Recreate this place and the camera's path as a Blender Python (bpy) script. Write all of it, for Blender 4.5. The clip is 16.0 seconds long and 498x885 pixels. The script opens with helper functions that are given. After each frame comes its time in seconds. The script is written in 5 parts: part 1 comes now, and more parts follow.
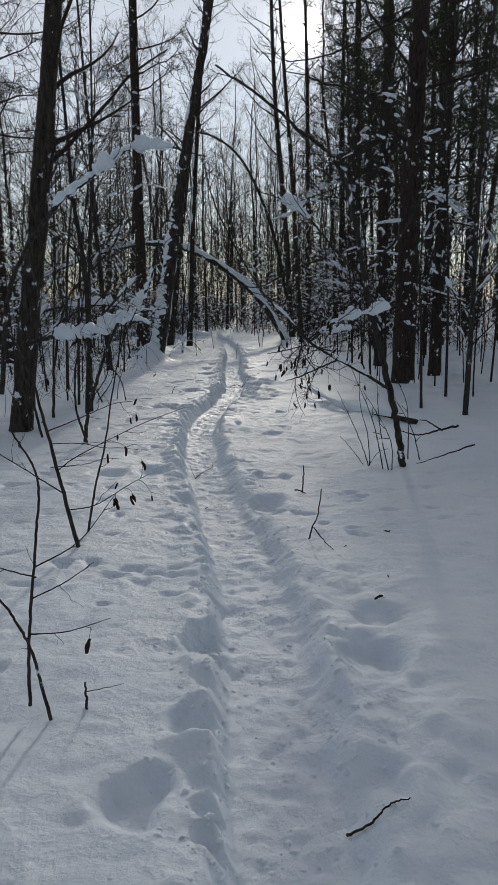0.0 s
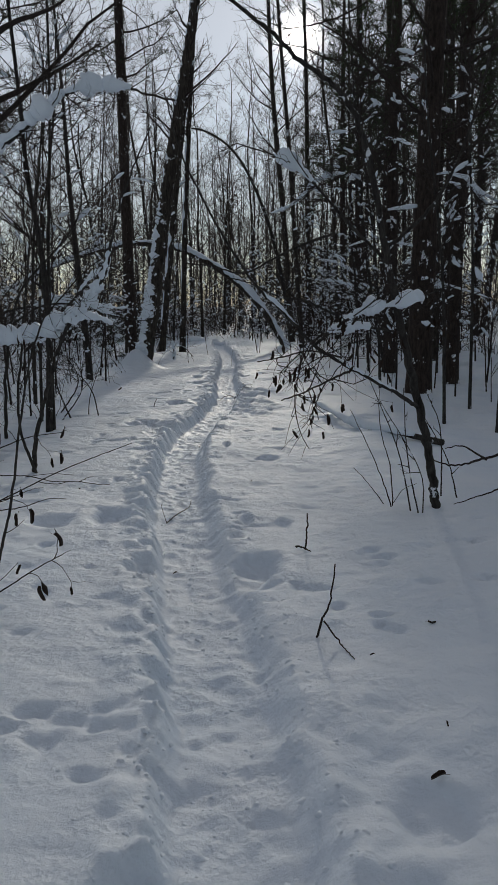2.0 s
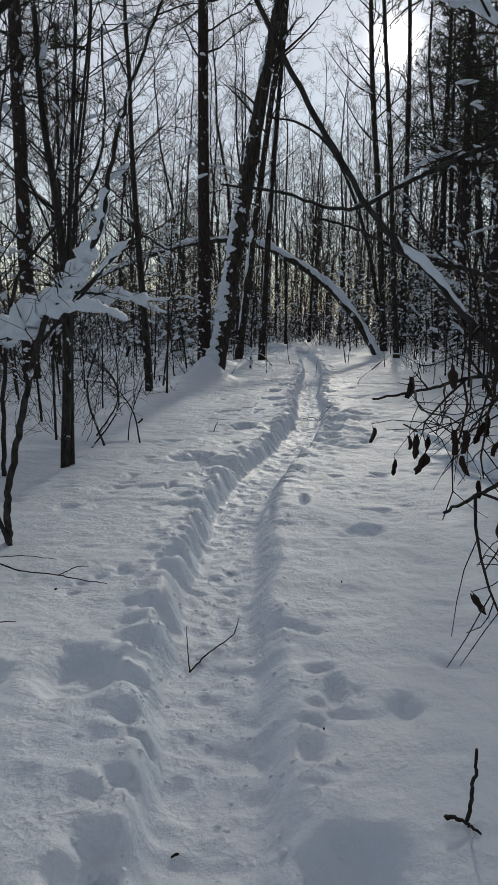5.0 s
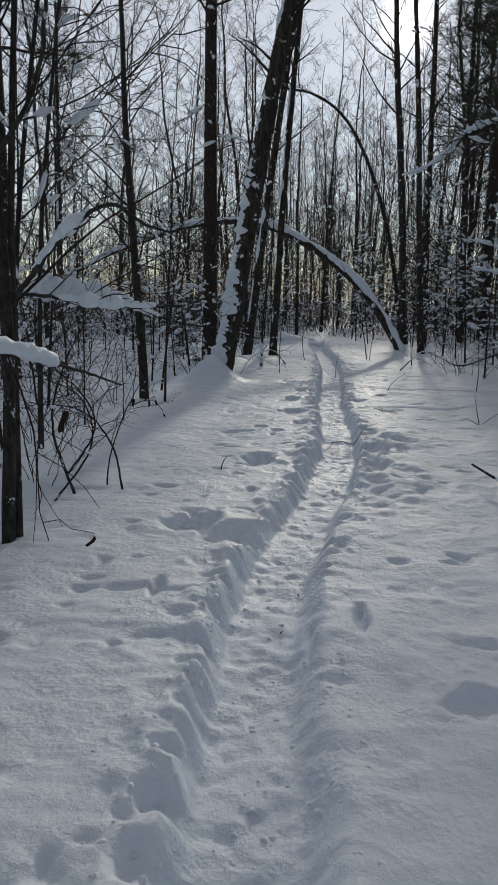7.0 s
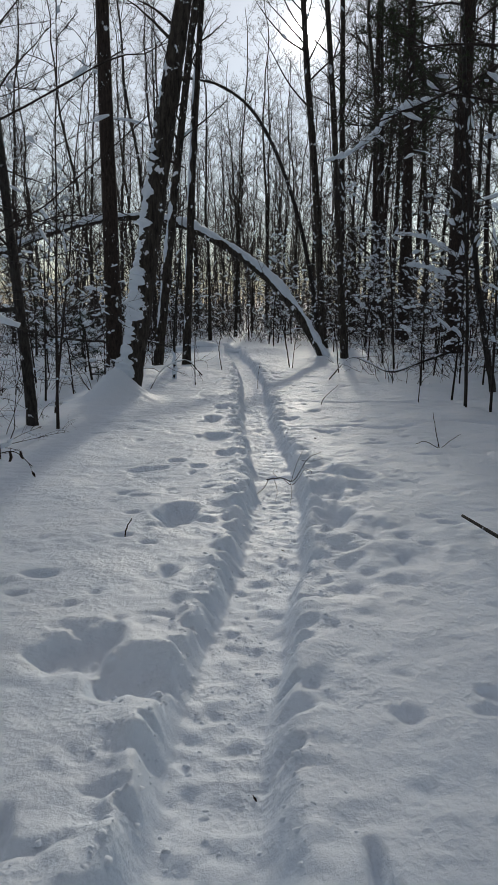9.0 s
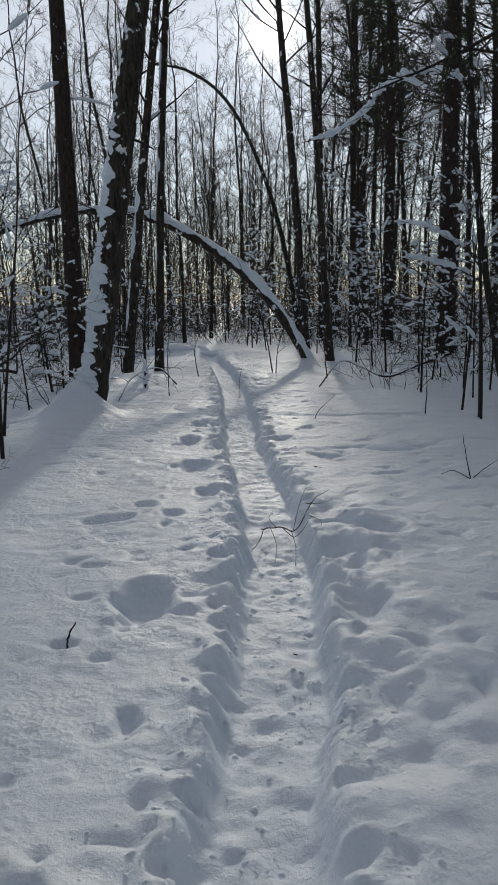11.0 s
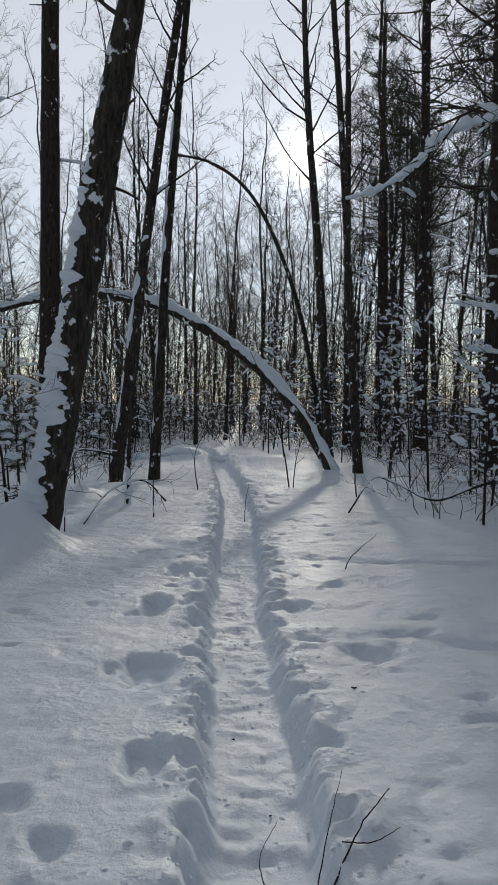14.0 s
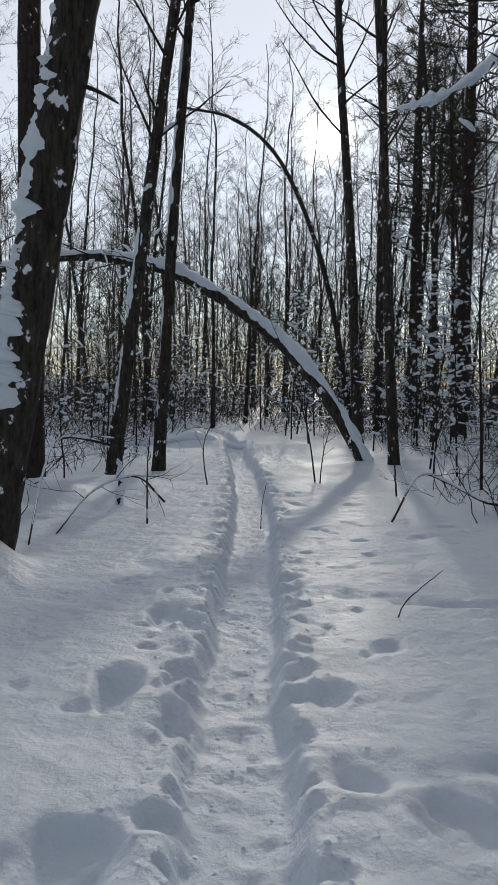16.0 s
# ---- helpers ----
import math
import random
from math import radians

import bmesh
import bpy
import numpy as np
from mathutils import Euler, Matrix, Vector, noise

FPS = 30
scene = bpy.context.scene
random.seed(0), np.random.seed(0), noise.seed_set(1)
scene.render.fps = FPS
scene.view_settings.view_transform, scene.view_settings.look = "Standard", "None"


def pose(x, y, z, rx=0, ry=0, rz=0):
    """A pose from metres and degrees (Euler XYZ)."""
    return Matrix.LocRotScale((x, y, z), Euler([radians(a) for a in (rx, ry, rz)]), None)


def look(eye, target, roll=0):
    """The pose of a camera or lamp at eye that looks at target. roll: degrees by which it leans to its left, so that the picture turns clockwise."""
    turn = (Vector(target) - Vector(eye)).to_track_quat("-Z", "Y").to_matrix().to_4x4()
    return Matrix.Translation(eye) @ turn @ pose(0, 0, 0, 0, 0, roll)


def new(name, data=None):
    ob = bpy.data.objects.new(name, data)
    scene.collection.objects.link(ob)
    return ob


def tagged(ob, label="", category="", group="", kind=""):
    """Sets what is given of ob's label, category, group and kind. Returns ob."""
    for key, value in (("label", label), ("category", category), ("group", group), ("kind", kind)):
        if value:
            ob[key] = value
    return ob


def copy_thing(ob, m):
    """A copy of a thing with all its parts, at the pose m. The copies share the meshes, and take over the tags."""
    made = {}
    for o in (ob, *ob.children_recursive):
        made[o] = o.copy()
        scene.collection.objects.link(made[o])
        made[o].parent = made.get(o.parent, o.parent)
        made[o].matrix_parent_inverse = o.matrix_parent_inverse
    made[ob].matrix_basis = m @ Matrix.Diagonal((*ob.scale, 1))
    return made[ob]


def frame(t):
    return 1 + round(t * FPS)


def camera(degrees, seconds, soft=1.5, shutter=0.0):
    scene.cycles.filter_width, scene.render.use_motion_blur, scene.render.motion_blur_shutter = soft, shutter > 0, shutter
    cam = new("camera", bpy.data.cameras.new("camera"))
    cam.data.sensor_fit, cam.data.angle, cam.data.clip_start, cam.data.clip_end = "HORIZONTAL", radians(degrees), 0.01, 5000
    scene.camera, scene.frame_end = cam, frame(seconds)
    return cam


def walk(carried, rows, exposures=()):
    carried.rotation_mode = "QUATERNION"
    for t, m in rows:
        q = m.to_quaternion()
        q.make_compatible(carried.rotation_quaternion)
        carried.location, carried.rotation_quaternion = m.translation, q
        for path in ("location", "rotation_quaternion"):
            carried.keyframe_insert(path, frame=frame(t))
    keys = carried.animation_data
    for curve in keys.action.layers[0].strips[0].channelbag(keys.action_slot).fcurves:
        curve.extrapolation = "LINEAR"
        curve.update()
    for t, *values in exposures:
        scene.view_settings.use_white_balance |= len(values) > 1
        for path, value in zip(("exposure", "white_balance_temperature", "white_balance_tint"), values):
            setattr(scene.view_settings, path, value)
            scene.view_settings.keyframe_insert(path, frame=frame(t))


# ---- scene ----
import functools

cam = camera(39.37, 16.0)
PATH = [
    (0.0, look((0.006, 0.001, 1.549), (0.244, 9.793, -0.464), -0.34)),
    (0.5, look((0.052, 0.364, 1.496), (0.223, 10.121, -0.692), -0.52)),
    (1.0, look((0.094, 0.751, 1.465), (0.092, 10.484, -0.832), -0.51)),
    (1.5, look((0.106, 1.163, 1.462), (0.435, 10.931, -0.654), 0.01)),
    (2.0, look((0.150, 1.552, 1.445), (0.380, 11.360, -0.488), -0.65)),
    (2.5, look((0.189, 1.966, 1.472), (0.106, 11.804, -0.317), -1.00)),
    (3.0, look((0.148, 2.358, 1.483), (0.015, 12.197, -0.303), -0.36)),
    (3.5, look((0.167, 2.715, 1.442), (-0.242, 12.556, -0.287), -0.36)),
    (4.0, look((0.223, 3.106, 1.397), (-0.574, 12.905, -0.429), -0.57)),
    (4.5, look((0.216, 3.504, 1.350), (-0.587, 13.309, -0.442), -0.05)),
    (5.0, look((0.148, 3.918, 1.338), (-0.788, 13.705, -0.491), 0.18)),
    (5.2, look((0.117, 4.083, 1.332), (-0.939, 13.850, -0.535), 1.06)),
    (7.3, look((-0.202, 6.078, 1.492), (-1.159, 15.818, -0.559), 0.52)),
    (7.5, look((-0.232, 6.245, 1.490), (-1.090, 16.000, -0.533), 0.58)),
    (8.0, look((-0.287, 6.659, 1.478), (-0.916, 16.462, -0.394), 0.59)),
    (8.5, look((-0.279, 7.067, 1.466), (-0.600, 16.878, -0.441), 0.34)),
    (9.0, look((-0.302, 7.459, 1.455), (-0.089, 17.258, -0.528), -0.15)),
    (9.2, look((-0.318, 7.613, 1.453), (-0.004, 17.411, -0.524), -0.60)),
    (11.3, look((-0.348, 9.082, 1.462), (0.209, 18.864, -0.538), -0.95)),
    (11.5, look((-0.337, 9.243, 1.463), (0.191, 19.058, -0.378), -0.72)),
    (12.0, look((-0.312, 9.651, 1.463), (0.169, 19.550, 0.131), -0.29)),
    (12.5, look((-0.276, 10.082, 1.445), (0.010, 20.040, 0.580), 0.15)),
    (13.0, look((-0.203, 10.549, 1.440), (-0.000, 20.520, 0.697), 0.64)),
    (13.5, look((-0.126, 10.994, 1.423), (0.125, 20.968, 0.744), 0.82)),
    (14.0, look((-0.065, 11.429, 1.426), (0.219, 21.408, 0.844), 0.76)),
    (14.5, look((-0.006, 11.879, 1.445), (0.244, 21.857, 0.825), 0.87)),
    (15.0, look((0.019, 12.318, 1.442), (0.309, 22.290, 0.758), 1.34)),
    (15.5, look((0.033, 12.752, 1.424), (0.272, 22.724, 0.712), 1.27)),
    (16.0, look((0.038, 13.193, 1.399), (-0.005, 23.157, 0.548), 1.15)),
]
walk(cam, PATH, ((0.0, 0.0), (1.5, 0.0), (2.0, -0.2), (2.5, -0.38), (3.0, -0.05), (3.5, 0.0), (5.0, -0.06), (8.0, 0.0), (9.0, 0.06), (12.5, 0.1), (14.5, 0.18), (16.0, 0.3)))

# ---- light ----
SUN_AZ, SUN_EL = radians(5.5), radians(19.0)
SUN_DIR = Vector((math.sin(SUN_AZ) * math.cos(SUN_EL), math.cos(SUN_AZ) * math.cos(SUN_EL), math.sin(SUN_EL)))

world = bpy.data.worlds.new("winter_sky")
scene.world = world
world.use_nodes = True
wn, wl = world.node_tree.nodes, world.node_tree.links
wn.clear()
w_out = wn.new("ShaderNodeOutputWorld")
w_sky = wn.new("ShaderNodeTexSky")
w_sky.sky_type, w_sky.sun_disc = "NISHITA", False
w_sky.sun_elevation, w_sky.sun_rotation = SUN_EL, SUN_AZ
w_sky.dust_density, w_sky.ozone_density = 0.0, 1.6
w_bg = wn.new("ShaderNodeBackground")
w_bg.inputs["Strength"].default_value = 0.05
wl.new(w_sky.outputs[0], w_bg.inputs["Color"])
# thin even cloud veil, brighter towards the sun
w_tc = wn.new("ShaderNodeTexCoord")
w_dot = wn.new("ShaderNodeVectorMath")
w_dot.operation = "DOT_PRODUCT"
w_dot.inputs[1].default_value = SUN_DIR
wl.new(w_tc.outputs["Generated"], w_dot.inputs[0])
w_max = wn.new("ShaderNodeMath")
w_max.operation = "MAXIMUM"
w_max.inputs[1].default_value = 0.0
wl.new(w_dot.outputs["Value"], w_max.inputs[0])
w_sum = None
for w_pow, w_amp in ((0.0, 0.17), (2.0, 0.33), (30.0, 0.02), (300.0, 0.10), (2000.0, 0.7), (9000.0, 12.0)):
    p_node = wn.new("ShaderNodeMath")
    p_node.operation = "POWER"
    p_node.inputs[1].default_value = w_pow
    wl.new(w_max.outputs[0], p_node.inputs[0])
    m_node = wn.new("ShaderNodeMath")
    m_node.operation = "MULTIPLY_ADD"
    m_node.inputs[1].default_value = w_amp
    wl.new(p_node.outputs[0], m_node.inputs[0])
    if w_sum:
        wl.new(w_sum.outputs[0], m_node.inputs[2])
    else:
        m_node.inputs[2].default_value = 0.0
    w_sum = m_node
w_noise = wn.new("ShaderNodeTexNoise")
w_noise.inputs["Scale"].default_value = 2.2
w_noise.inputs["Detail"].default_value = 5.0
wl.new(w_tc.outputs["Generated"], w_noise.inputs["Vector"])
w_map = wn.new("ShaderNodeMapRange")
w_map.inputs["To Min"].default_value, w_map.inputs["To Max"].default_value = 0.86, 1.14
wl.new(w_noise.outputs["Fac"], w_map.inputs["Value"])
w_mul = wn.new("ShaderNodeMath")
w_mul.operation = "MULTIPLY"
wl.new(w_sum.outputs[0], w_mul.inputs[0])
wl.new(w_map.outputs[0], w_mul.inputs[1])
w_col = wn.new("ShaderNodeVectorMath")
w_col.operation = "SCALE"
w_col.inputs[0].default_value = (1.045, 0.99, 0.935)
wl.new(w_mul.outputs[0], w_col.inputs["Scale"])
w_veil = wn.new("ShaderNodeBackground")
wl.new(w_col.outputs[0], w_veil.inputs["Color"])
w_add = wn.new("ShaderNodeAddShader")
wl.new(w_bg.outputs[0], w_add.inputs[0])
wl.new(w_veil.outputs[0], w_add.inputs[1])
wl.new(w_add.outputs[0], w_out.inputs["Surface"])

sun_data = bpy.data.lights.new("sun", "SUN")
sun_data.energy, sun_data.angle, sun_data.color = 1.75, radians(3.0), (1.0, 0.93, 0.80)
sun = new("sun", sun_data)
sun.matrix_world = look(SUN_DIR * 60, (0, 0, 0))

# ---- materials ----


def material(name, base, rough=0.8, spec=0.3):
    m = bpy.data.materials.new(name)
    m.use_nodes = True
    b = m.node_tree.nodes["Principled BSDF"]
    b.inputs["Base Color"].default_value = (*base, 1)
    b.inputs["Roughness"].default_value = rough
    b.inputs["Specular IOR Level"].default_value = spec
    return m, m.node_tree.nodes, m.node_tree.links, b


def coords(nodes, links, scale=(1, 1, 1), kind="Object"):
    tc, mp = nodes.new("ShaderNodeTexCoord"), nodes.new("ShaderNodeMapping")
    mp.inputs["Scale"].default_value = scale
    links.new(tc.outputs[kind], mp.inputs["Vector"])
    return mp.outputs[0]


def noise_tex(nodes, links, vec, scale, detail=4.0, rough=0.6):
    n = nodes.new("ShaderNodeTexNoise")
    n.inputs["Scale"].default_value, n.inputs["Detail"].default_value, n.inputs["Roughness"].default_value = scale, detail, rough
    links.new(vec, n.inputs["Vector"])
    return n.outputs["Fac"]


def ramp(nodes, links, fac, stops):
    r = nodes.new("ShaderNodeValToRGB")
    r.color_ramp.elements[0].position, r.color_ramp.elements[0].color = stops[0][0], (*stops[0][1], 1)
    r.color_ramp.elements[1].position, r.color_ramp.elements[1].color = stops[1][0], (*stops[1][1], 1)
    for pos, col in stops[2:]:
        r.color_ramp.elements.new(pos).color = (*col, 1)
    links.new(fac, r.inputs[0])
    return r.outputs[0]


def bump(nodes, links, bsdf, height, strength, distance, under=None):
    b = nodes.new("ShaderNodeBump")
    b.inputs["Strength"].default_value, b.inputs["Distance"].default_value = strength, distance
    links.new(height, b.inputs["Height"])
    if under:
        links.new(under, b.inputs["Normal"])
    links.new(b.outputs[0], bsdf.inputs["Normal"])
    return b.outputs[0]


def snow_material(name, crust):
    m, n, l, b = material(name, (0.82, 0.86, 0.92), 0.55, 0.25)
    v = coords(n, l)
    l.new(ramp(n, l, noise_tex(n, l, v, 1.3, 5), [(0.3, (0.755, 0.835, 0.925)), (0.7, (0.815, 0.872, 0.94))]), b.inputs["Base Color"])
    under = bump(n, l, b, noise_tex(n, l, v, 7.0, 8, 0.62), 0.55, 0.04)
    if crust:
        # clotted, crumbly crust
        clots = n.new("ShaderNodeTexVoronoi")
        clots.inputs["Scale"].default_value = 34.0
        warp = n.new("ShaderNodeVectorMath")
        warp.operation = "MULTIPLY_ADD"
        wob = n.new("ShaderNodeTexNoise")
        wob.inputs["Scale"].default_value = 18.0
        l.new(v, wob.inputs["Vector"])
        l.new(wob.outputs["Color"], warp.inputs[0])
        warp.inputs[1].default_value = (0.05, 0.05, 0.05)
        l.new(v, warp.inputs[2])
        l.new(warp.outputs[0], clots.inputs["Vector"])
        patch = n.new("ShaderNodeMath")
        patch.operation = "MULTIPLY"
        l.new(clots.outputs["Distance"], patch.inputs[0])
        l.new(ramp(n, l, noise_tex(n, l, v, 2.2, 4, 0.7), [(0.42, (0.05, 0.05, 0.05)), (0.66, (1, 1, 1))]), patch.inputs[1])
        under = bump(n, l, b, patch.outputs[0], 0.4, 0.015, under)
    bump(n, l, b, noise_tex(n, l, v, 170.0, 3, 0.7), 0.45 if crust else 0.3, 0.005, under)
    rr = n.new("ShaderNodeMapRange")
    rr.inputs["To Min"].default_value, rr.inputs["To Max"].default_value = 0.32, 0.75
    l.new(noise_tex(n, l, v, 2.5, 4), rr.inputs["Value"])
    l.new(rr.outputs[0], b.inputs["Roughness"])
    return m


def bark_material(name, dark, light, snow, stretch=0.25, scale=22.0, relief=0.02):
    """Ridged bark, with wind-blown snow caught in its cracks where snow is over 0."""
    m, n, l, b = material(name, dark, 0.9, 0.2)
    v = coords(n, l, (1, 1, stretch))
    ridges = noise_tex(n, l, v, scale, 6, 0.7)
    col = ramp(n, l, ridges, [(0.35, dark), (0.68, light)])
    if snow > 0:
        w = coords(n, l, (1, 1, 0.8))
        spots = noise_tex(n, l, w, 7.0, 5, 0.6)
        mask = n.new("ShaderNodeMapRange")
        mask.inputs["From Min"].default_value, mask.inputs["From Max"].default_value = 0.72 - snow, 0.75 - snow
        l.new(spots, mask.inputs["Value"])
        mix = n.new("ShaderNodeMix")
        mix.data_type = "RGBA"
        l.new(mask.outputs[0], mix.inputs["Factor"])
        l.new(col, mix.inputs[6])
        mix.inputs[7].default_value = (0.82, 0.85, 0.9, 1)
        col = mix.outputs[2]
    l.new(col, b.inputs["Base Color"])
    bump(n, l, b, ridges, 1.0, relief)
    return m


def needle_material(name, dark, light):
    m, n, l, b = material(name, dark, 0.7, 0.2)
    g = n.new("ShaderNodeNewGeometry")
    l.new(ramp(n, l, g.outputs["Random Per Island"], [(0.0, dark), (1.0, light)]), b.inputs["Base Color"])
    return m


SNOW = snow_material("snow_ground", True)
SNOW_SOFT = snow_material("snow_loose", False)
BARK_BIRCH = bark_material("bark_rough_birch", (0.016, 0.013, 0.011), (0.085, 0.072, 0.06), 0.10)
BARK_PINE = bark_material("bark_pine", (0.018, 0.014, 0.012), (0.066, 0.049, 0.041), 0.09, 0.3, 26.0)
BARK_GREY = bark_material("bark_grey", (0.016, 0.014, 0.013), (0.07, 0.064, 0.058), 0.08, 0.3, 30.0, 0.01)
BARK_TWIG = bark_material("bark_twig", (0.018, 0.014, 0.013), (0.06, 0.047, 0.041), 0.0, 0.5, 60.0, 0.003)
# grey-brown of birch twigs, lightened to take in the haze over farther trees
BARK_SHOOT_HAZED = bark_material("bark_birch_shoots_hazed", (0.026, 0.021, 0.019), (0.08, 0.064, 0.056), 0.0, 0.5, 40.0, 0.003)
# far bark is paler: the haze of distance is put into its colour
BARK_HAZED = bark_material("bark_far_hazed", (0.045, 0.039, 0.036), (0.15, 0.132, 0.12), 0.0, 0.3, 8.0, 0.01)
NEEDLES = needle_material("pine_needles", (0.018, 0.026, 0.014), (0.05, 0.065, 0.03))
SPRUCE = needle_material("spruce_needles", (0.014, 0.024, 0.014), (0.035, 0.05, 0.028))
DRY_LEAF = needle_material("dry_leaf", (0.012, 0.008, 0.006), (0.04, 0.024, 0.016))

# ---- mesh building ----


@functools.lru_cache(None)
def ring_faces(n, sides, caps=True):
    """Quads round a tube of n rings, with its two ends as fans of triangles."""
    i, j = np.meshgrid(np.arange(n - 1) * sides, np.arange(sides), indexing="ij")
    k = (j + 1) % sides
    quads = np.stack([i + j, i + k, i + sides + k, i + sides + j], -1).reshape(-1, 4)
    fans = [(0, q + 1, q) for q in range(1, sides - 1)] + [((n - 1) * sides, (n - 1) * sides + q, (n - 1) * sides + q + 1) for q in range(1, sides - 1)]
    return quads, np.array(fans if caps else [], int).reshape(-1, 3)


def directions(pts):
    """Unit tangents of a line of points."""
    tan = np.empty_like(pts)
    tan[1:-1] = pts[2:] - pts[:-2]
    tan[0], tan[-1] = pts[1] - pts[0], pts[-1] - pts[-2]
    return tan / (np.sqrt((tan * tan).sum(1, keepdims=True)) + 1e-9)


class Build:
    """Collects tubes, pads and blades, and makes one mesh of them."""

    def __init__(self):
        self.v, self.quads, self.tris, self.n = [], [], [], 0

    def add(self, verts, faces):
        """Vertices with faces of three or four corners."""
        four, three = [f for f in faces if len(f) == 4], [f for f in faces if len(f) == 3]
        self.add_arrays(np.asarray(verts, float), np.array(four, int).reshape(-1, 4), np.array(three, int).reshape(-1, 3))

    def add_arrays(self, verts, four, three):
        self.v.append(verts)
        if len(four):
            self.quads.append(four + self.n)
        if len(three):
            self.tris.append(three + self.n)
        self.n += len(verts)

    def tube(self, pts, radii, sides=6, rough=0.0, rng=None):
        pts, radii = np.asarray(pts, float), np.asarray(radii, float)
        n = len(pts)
        tan = directions(pts)
        x, y, z = tan.T
        side = np.stack([y * 0.17 - z * 0.93, z * 0.31 - x * 0.17, x * 0.93 - y * 0.31], 1)
        side /= np.sqrt((side * side).sum(1, keepdims=True)) + 1e-9
        p, q, r = side.T
        up = np.stack([q * z - r * y, r * x - p * z, p * y - q * x], 1)
        a = np.arange(sides) * 2 * math.pi / sides
        r = radii[:, None] * np.ones(sides)
        if rough and rng is not None:
            r = r * (1 + rough * rng.normal(0, 1, (n, sides)))
        ring = pts[:, None] + r[..., None] * (np.cos(a)[None, :, None] * side[:, None] + np.sin(a)[None, :, None] * up[:, None])
        self.add_arrays(ring.reshape(-1, 3), *ring_faces(n, sides, sides > 3))

    def pad(self, pts, radii, height, rng, spread=1.25, sides=8, face=(0, 0, 1.0), even=5, rag=0.09, wide=0.25):
        """Snow lying along the upper side of a limb: a lumpy half-round ridge, thin at its ends."""
        pts, radii = np.array(pts, float), np.asarray(radii, float)
        n = len(pts)
        if n > 12:
            for _ in range(4):
                pts[1:-1] = 0.25 * pts[:-2] + 0.5 * pts[1:-1] + 0.25 * pts[2:]
        tan = directions(pts)
        face = np.asarray(face, float)
        up = face - tan * (tan @ face)[:, None]
        up /= np.linalg.norm(up, axis=1, keepdims=True) + 1e-9
        side = np.cross(tan, up)
        ends = np.sin(np.linspace(0.12, math.pi - 0.12, n)) ** 0.45
        ease = np.convolve(rng.normal(0, 1, n + 8), np.ones(even) / even ** 0.5 / 2, "same")[4:4 + n]
        ease2 = np.convolve(rng.normal(0, 1, n + 8), np.ones(even) / even ** 0.5 / 2, "same")[4:4 + n]
        h = height * ends * np.clip(1 + 0.55 * ease, 0.35, 1.9)
        w = radii * spread * ends * np.clip(1 + 0.4 * ease2, 0.5, 1.6) + wide * h
        a = np.linspace(-0.45, math.pi + 0.45, sides)
        c, s = np.cos(a), np.sin(a)
        ring = (pts + up * (radii * 0.55)[:, None])[:, None] + (w[:, None] * c)[..., None] * side[:, None] + ((h + radii * 0.45)[:, None] * s)[..., None] * up[:, None]
        ring += rng.normal(0, 1, ring.shape) * (rag * h + 0.0005)[:, None, None]
        self.add_arrays(ring.reshape(-1, 3), *ring_faces(n, sides))

    def lumps(self, pts, radii, height, rng, spread=1.1, face=(0, 0, 1.0), wide=0.4, gap=0.05):
        """A cushion of snow: a thin pad along the line, with many rounded lumps run together on it."""
        pts, radii = np.asarray(pts, float), np.asarray(radii, float)
        n = len(pts)
        self.pad(pts, radii, height * 0.6, rng, spread, 10, face, 7, 0.02, wide)
        run = np.concatenate([[0], np.cumsum(np.sqrt(((pts[1:] - pts[:-1]) ** 2).sum(1)))])
        for k in range(max(3, int(run[-1] / gap))):
            half = gap * (0.7 + 1.1 * rng.random())
            mid = rng.uniform(min(half, run[-1] / 2), max(run[-1] - half, run[-1] / 2))
            s = np.linspace(mid - half, mid + half, 12).clip(0.001, run[-1] - 0.001) + np.linspace(0, 1e-4, 12)
            line = np.stack([np.interp(s, run, pts[:, c]) for c in range(3)], 1)
            big = (0.55 + 0.75 * rng.random()) * math.sin(math.pi * (0.12 + 0.76 * mid / run[-1])) ** 0.5
            self.pad(line, np.interp(s, run, radii), height * big, rng, spread * (0.7 + 0.5 * rng.random()), 10, np.asarray(face) + rng.normal(0, 0.22, 3), 6, 0.015, wide)

    def mesh(self, name, mat, smooth=True):
        me = bpy.data.meshes.new(name)
        verts = np.concatenate(self.v)
        quads = np.concatenate(self.quads) if self.quads else np.zeros((0, 4), int)
        tris = np.concatenate(self.tris) if self.tris else np.zeros((0, 3), int)
        me.vertices.add(len(verts))
        me.vertices.foreach_set("co", verts.astype(np.float32).ravel())
        me.loops.add(quads.size + tris.size)
        me.loops.foreach_set("vertex_index", np.concatenate([quads.ravel(), tris.ravel()]).astype(np.int32))
        me.polygons.add(len(quads) + len(tris))
        me.polygons.foreach_set("loop_start", np.concatenate([np.arange(len(quads)) * 4, quads.size + np.arange(len(tris)) * 3]).astype(np.int32))
        me.materials.append(mat)
        me.polygons.foreach_set("use_smooth", np.full(len(me.polygons), smooth))
        me.update(calc_edges=True)
        return me


def part(name, build, mat, parent, label="", smooth=True):
    if not build.v:
        return None
    ob = new(name, build.mesh(name, mat, smooth))
    ob.parent = parent
    if label:
        ob["label"] = label
    if name in ("branchwork", "twigwork", "boughwork", "needle_foliage", "stemwork", "snow_dusting"):
        ob["kind"] = "stuff"
    return ob


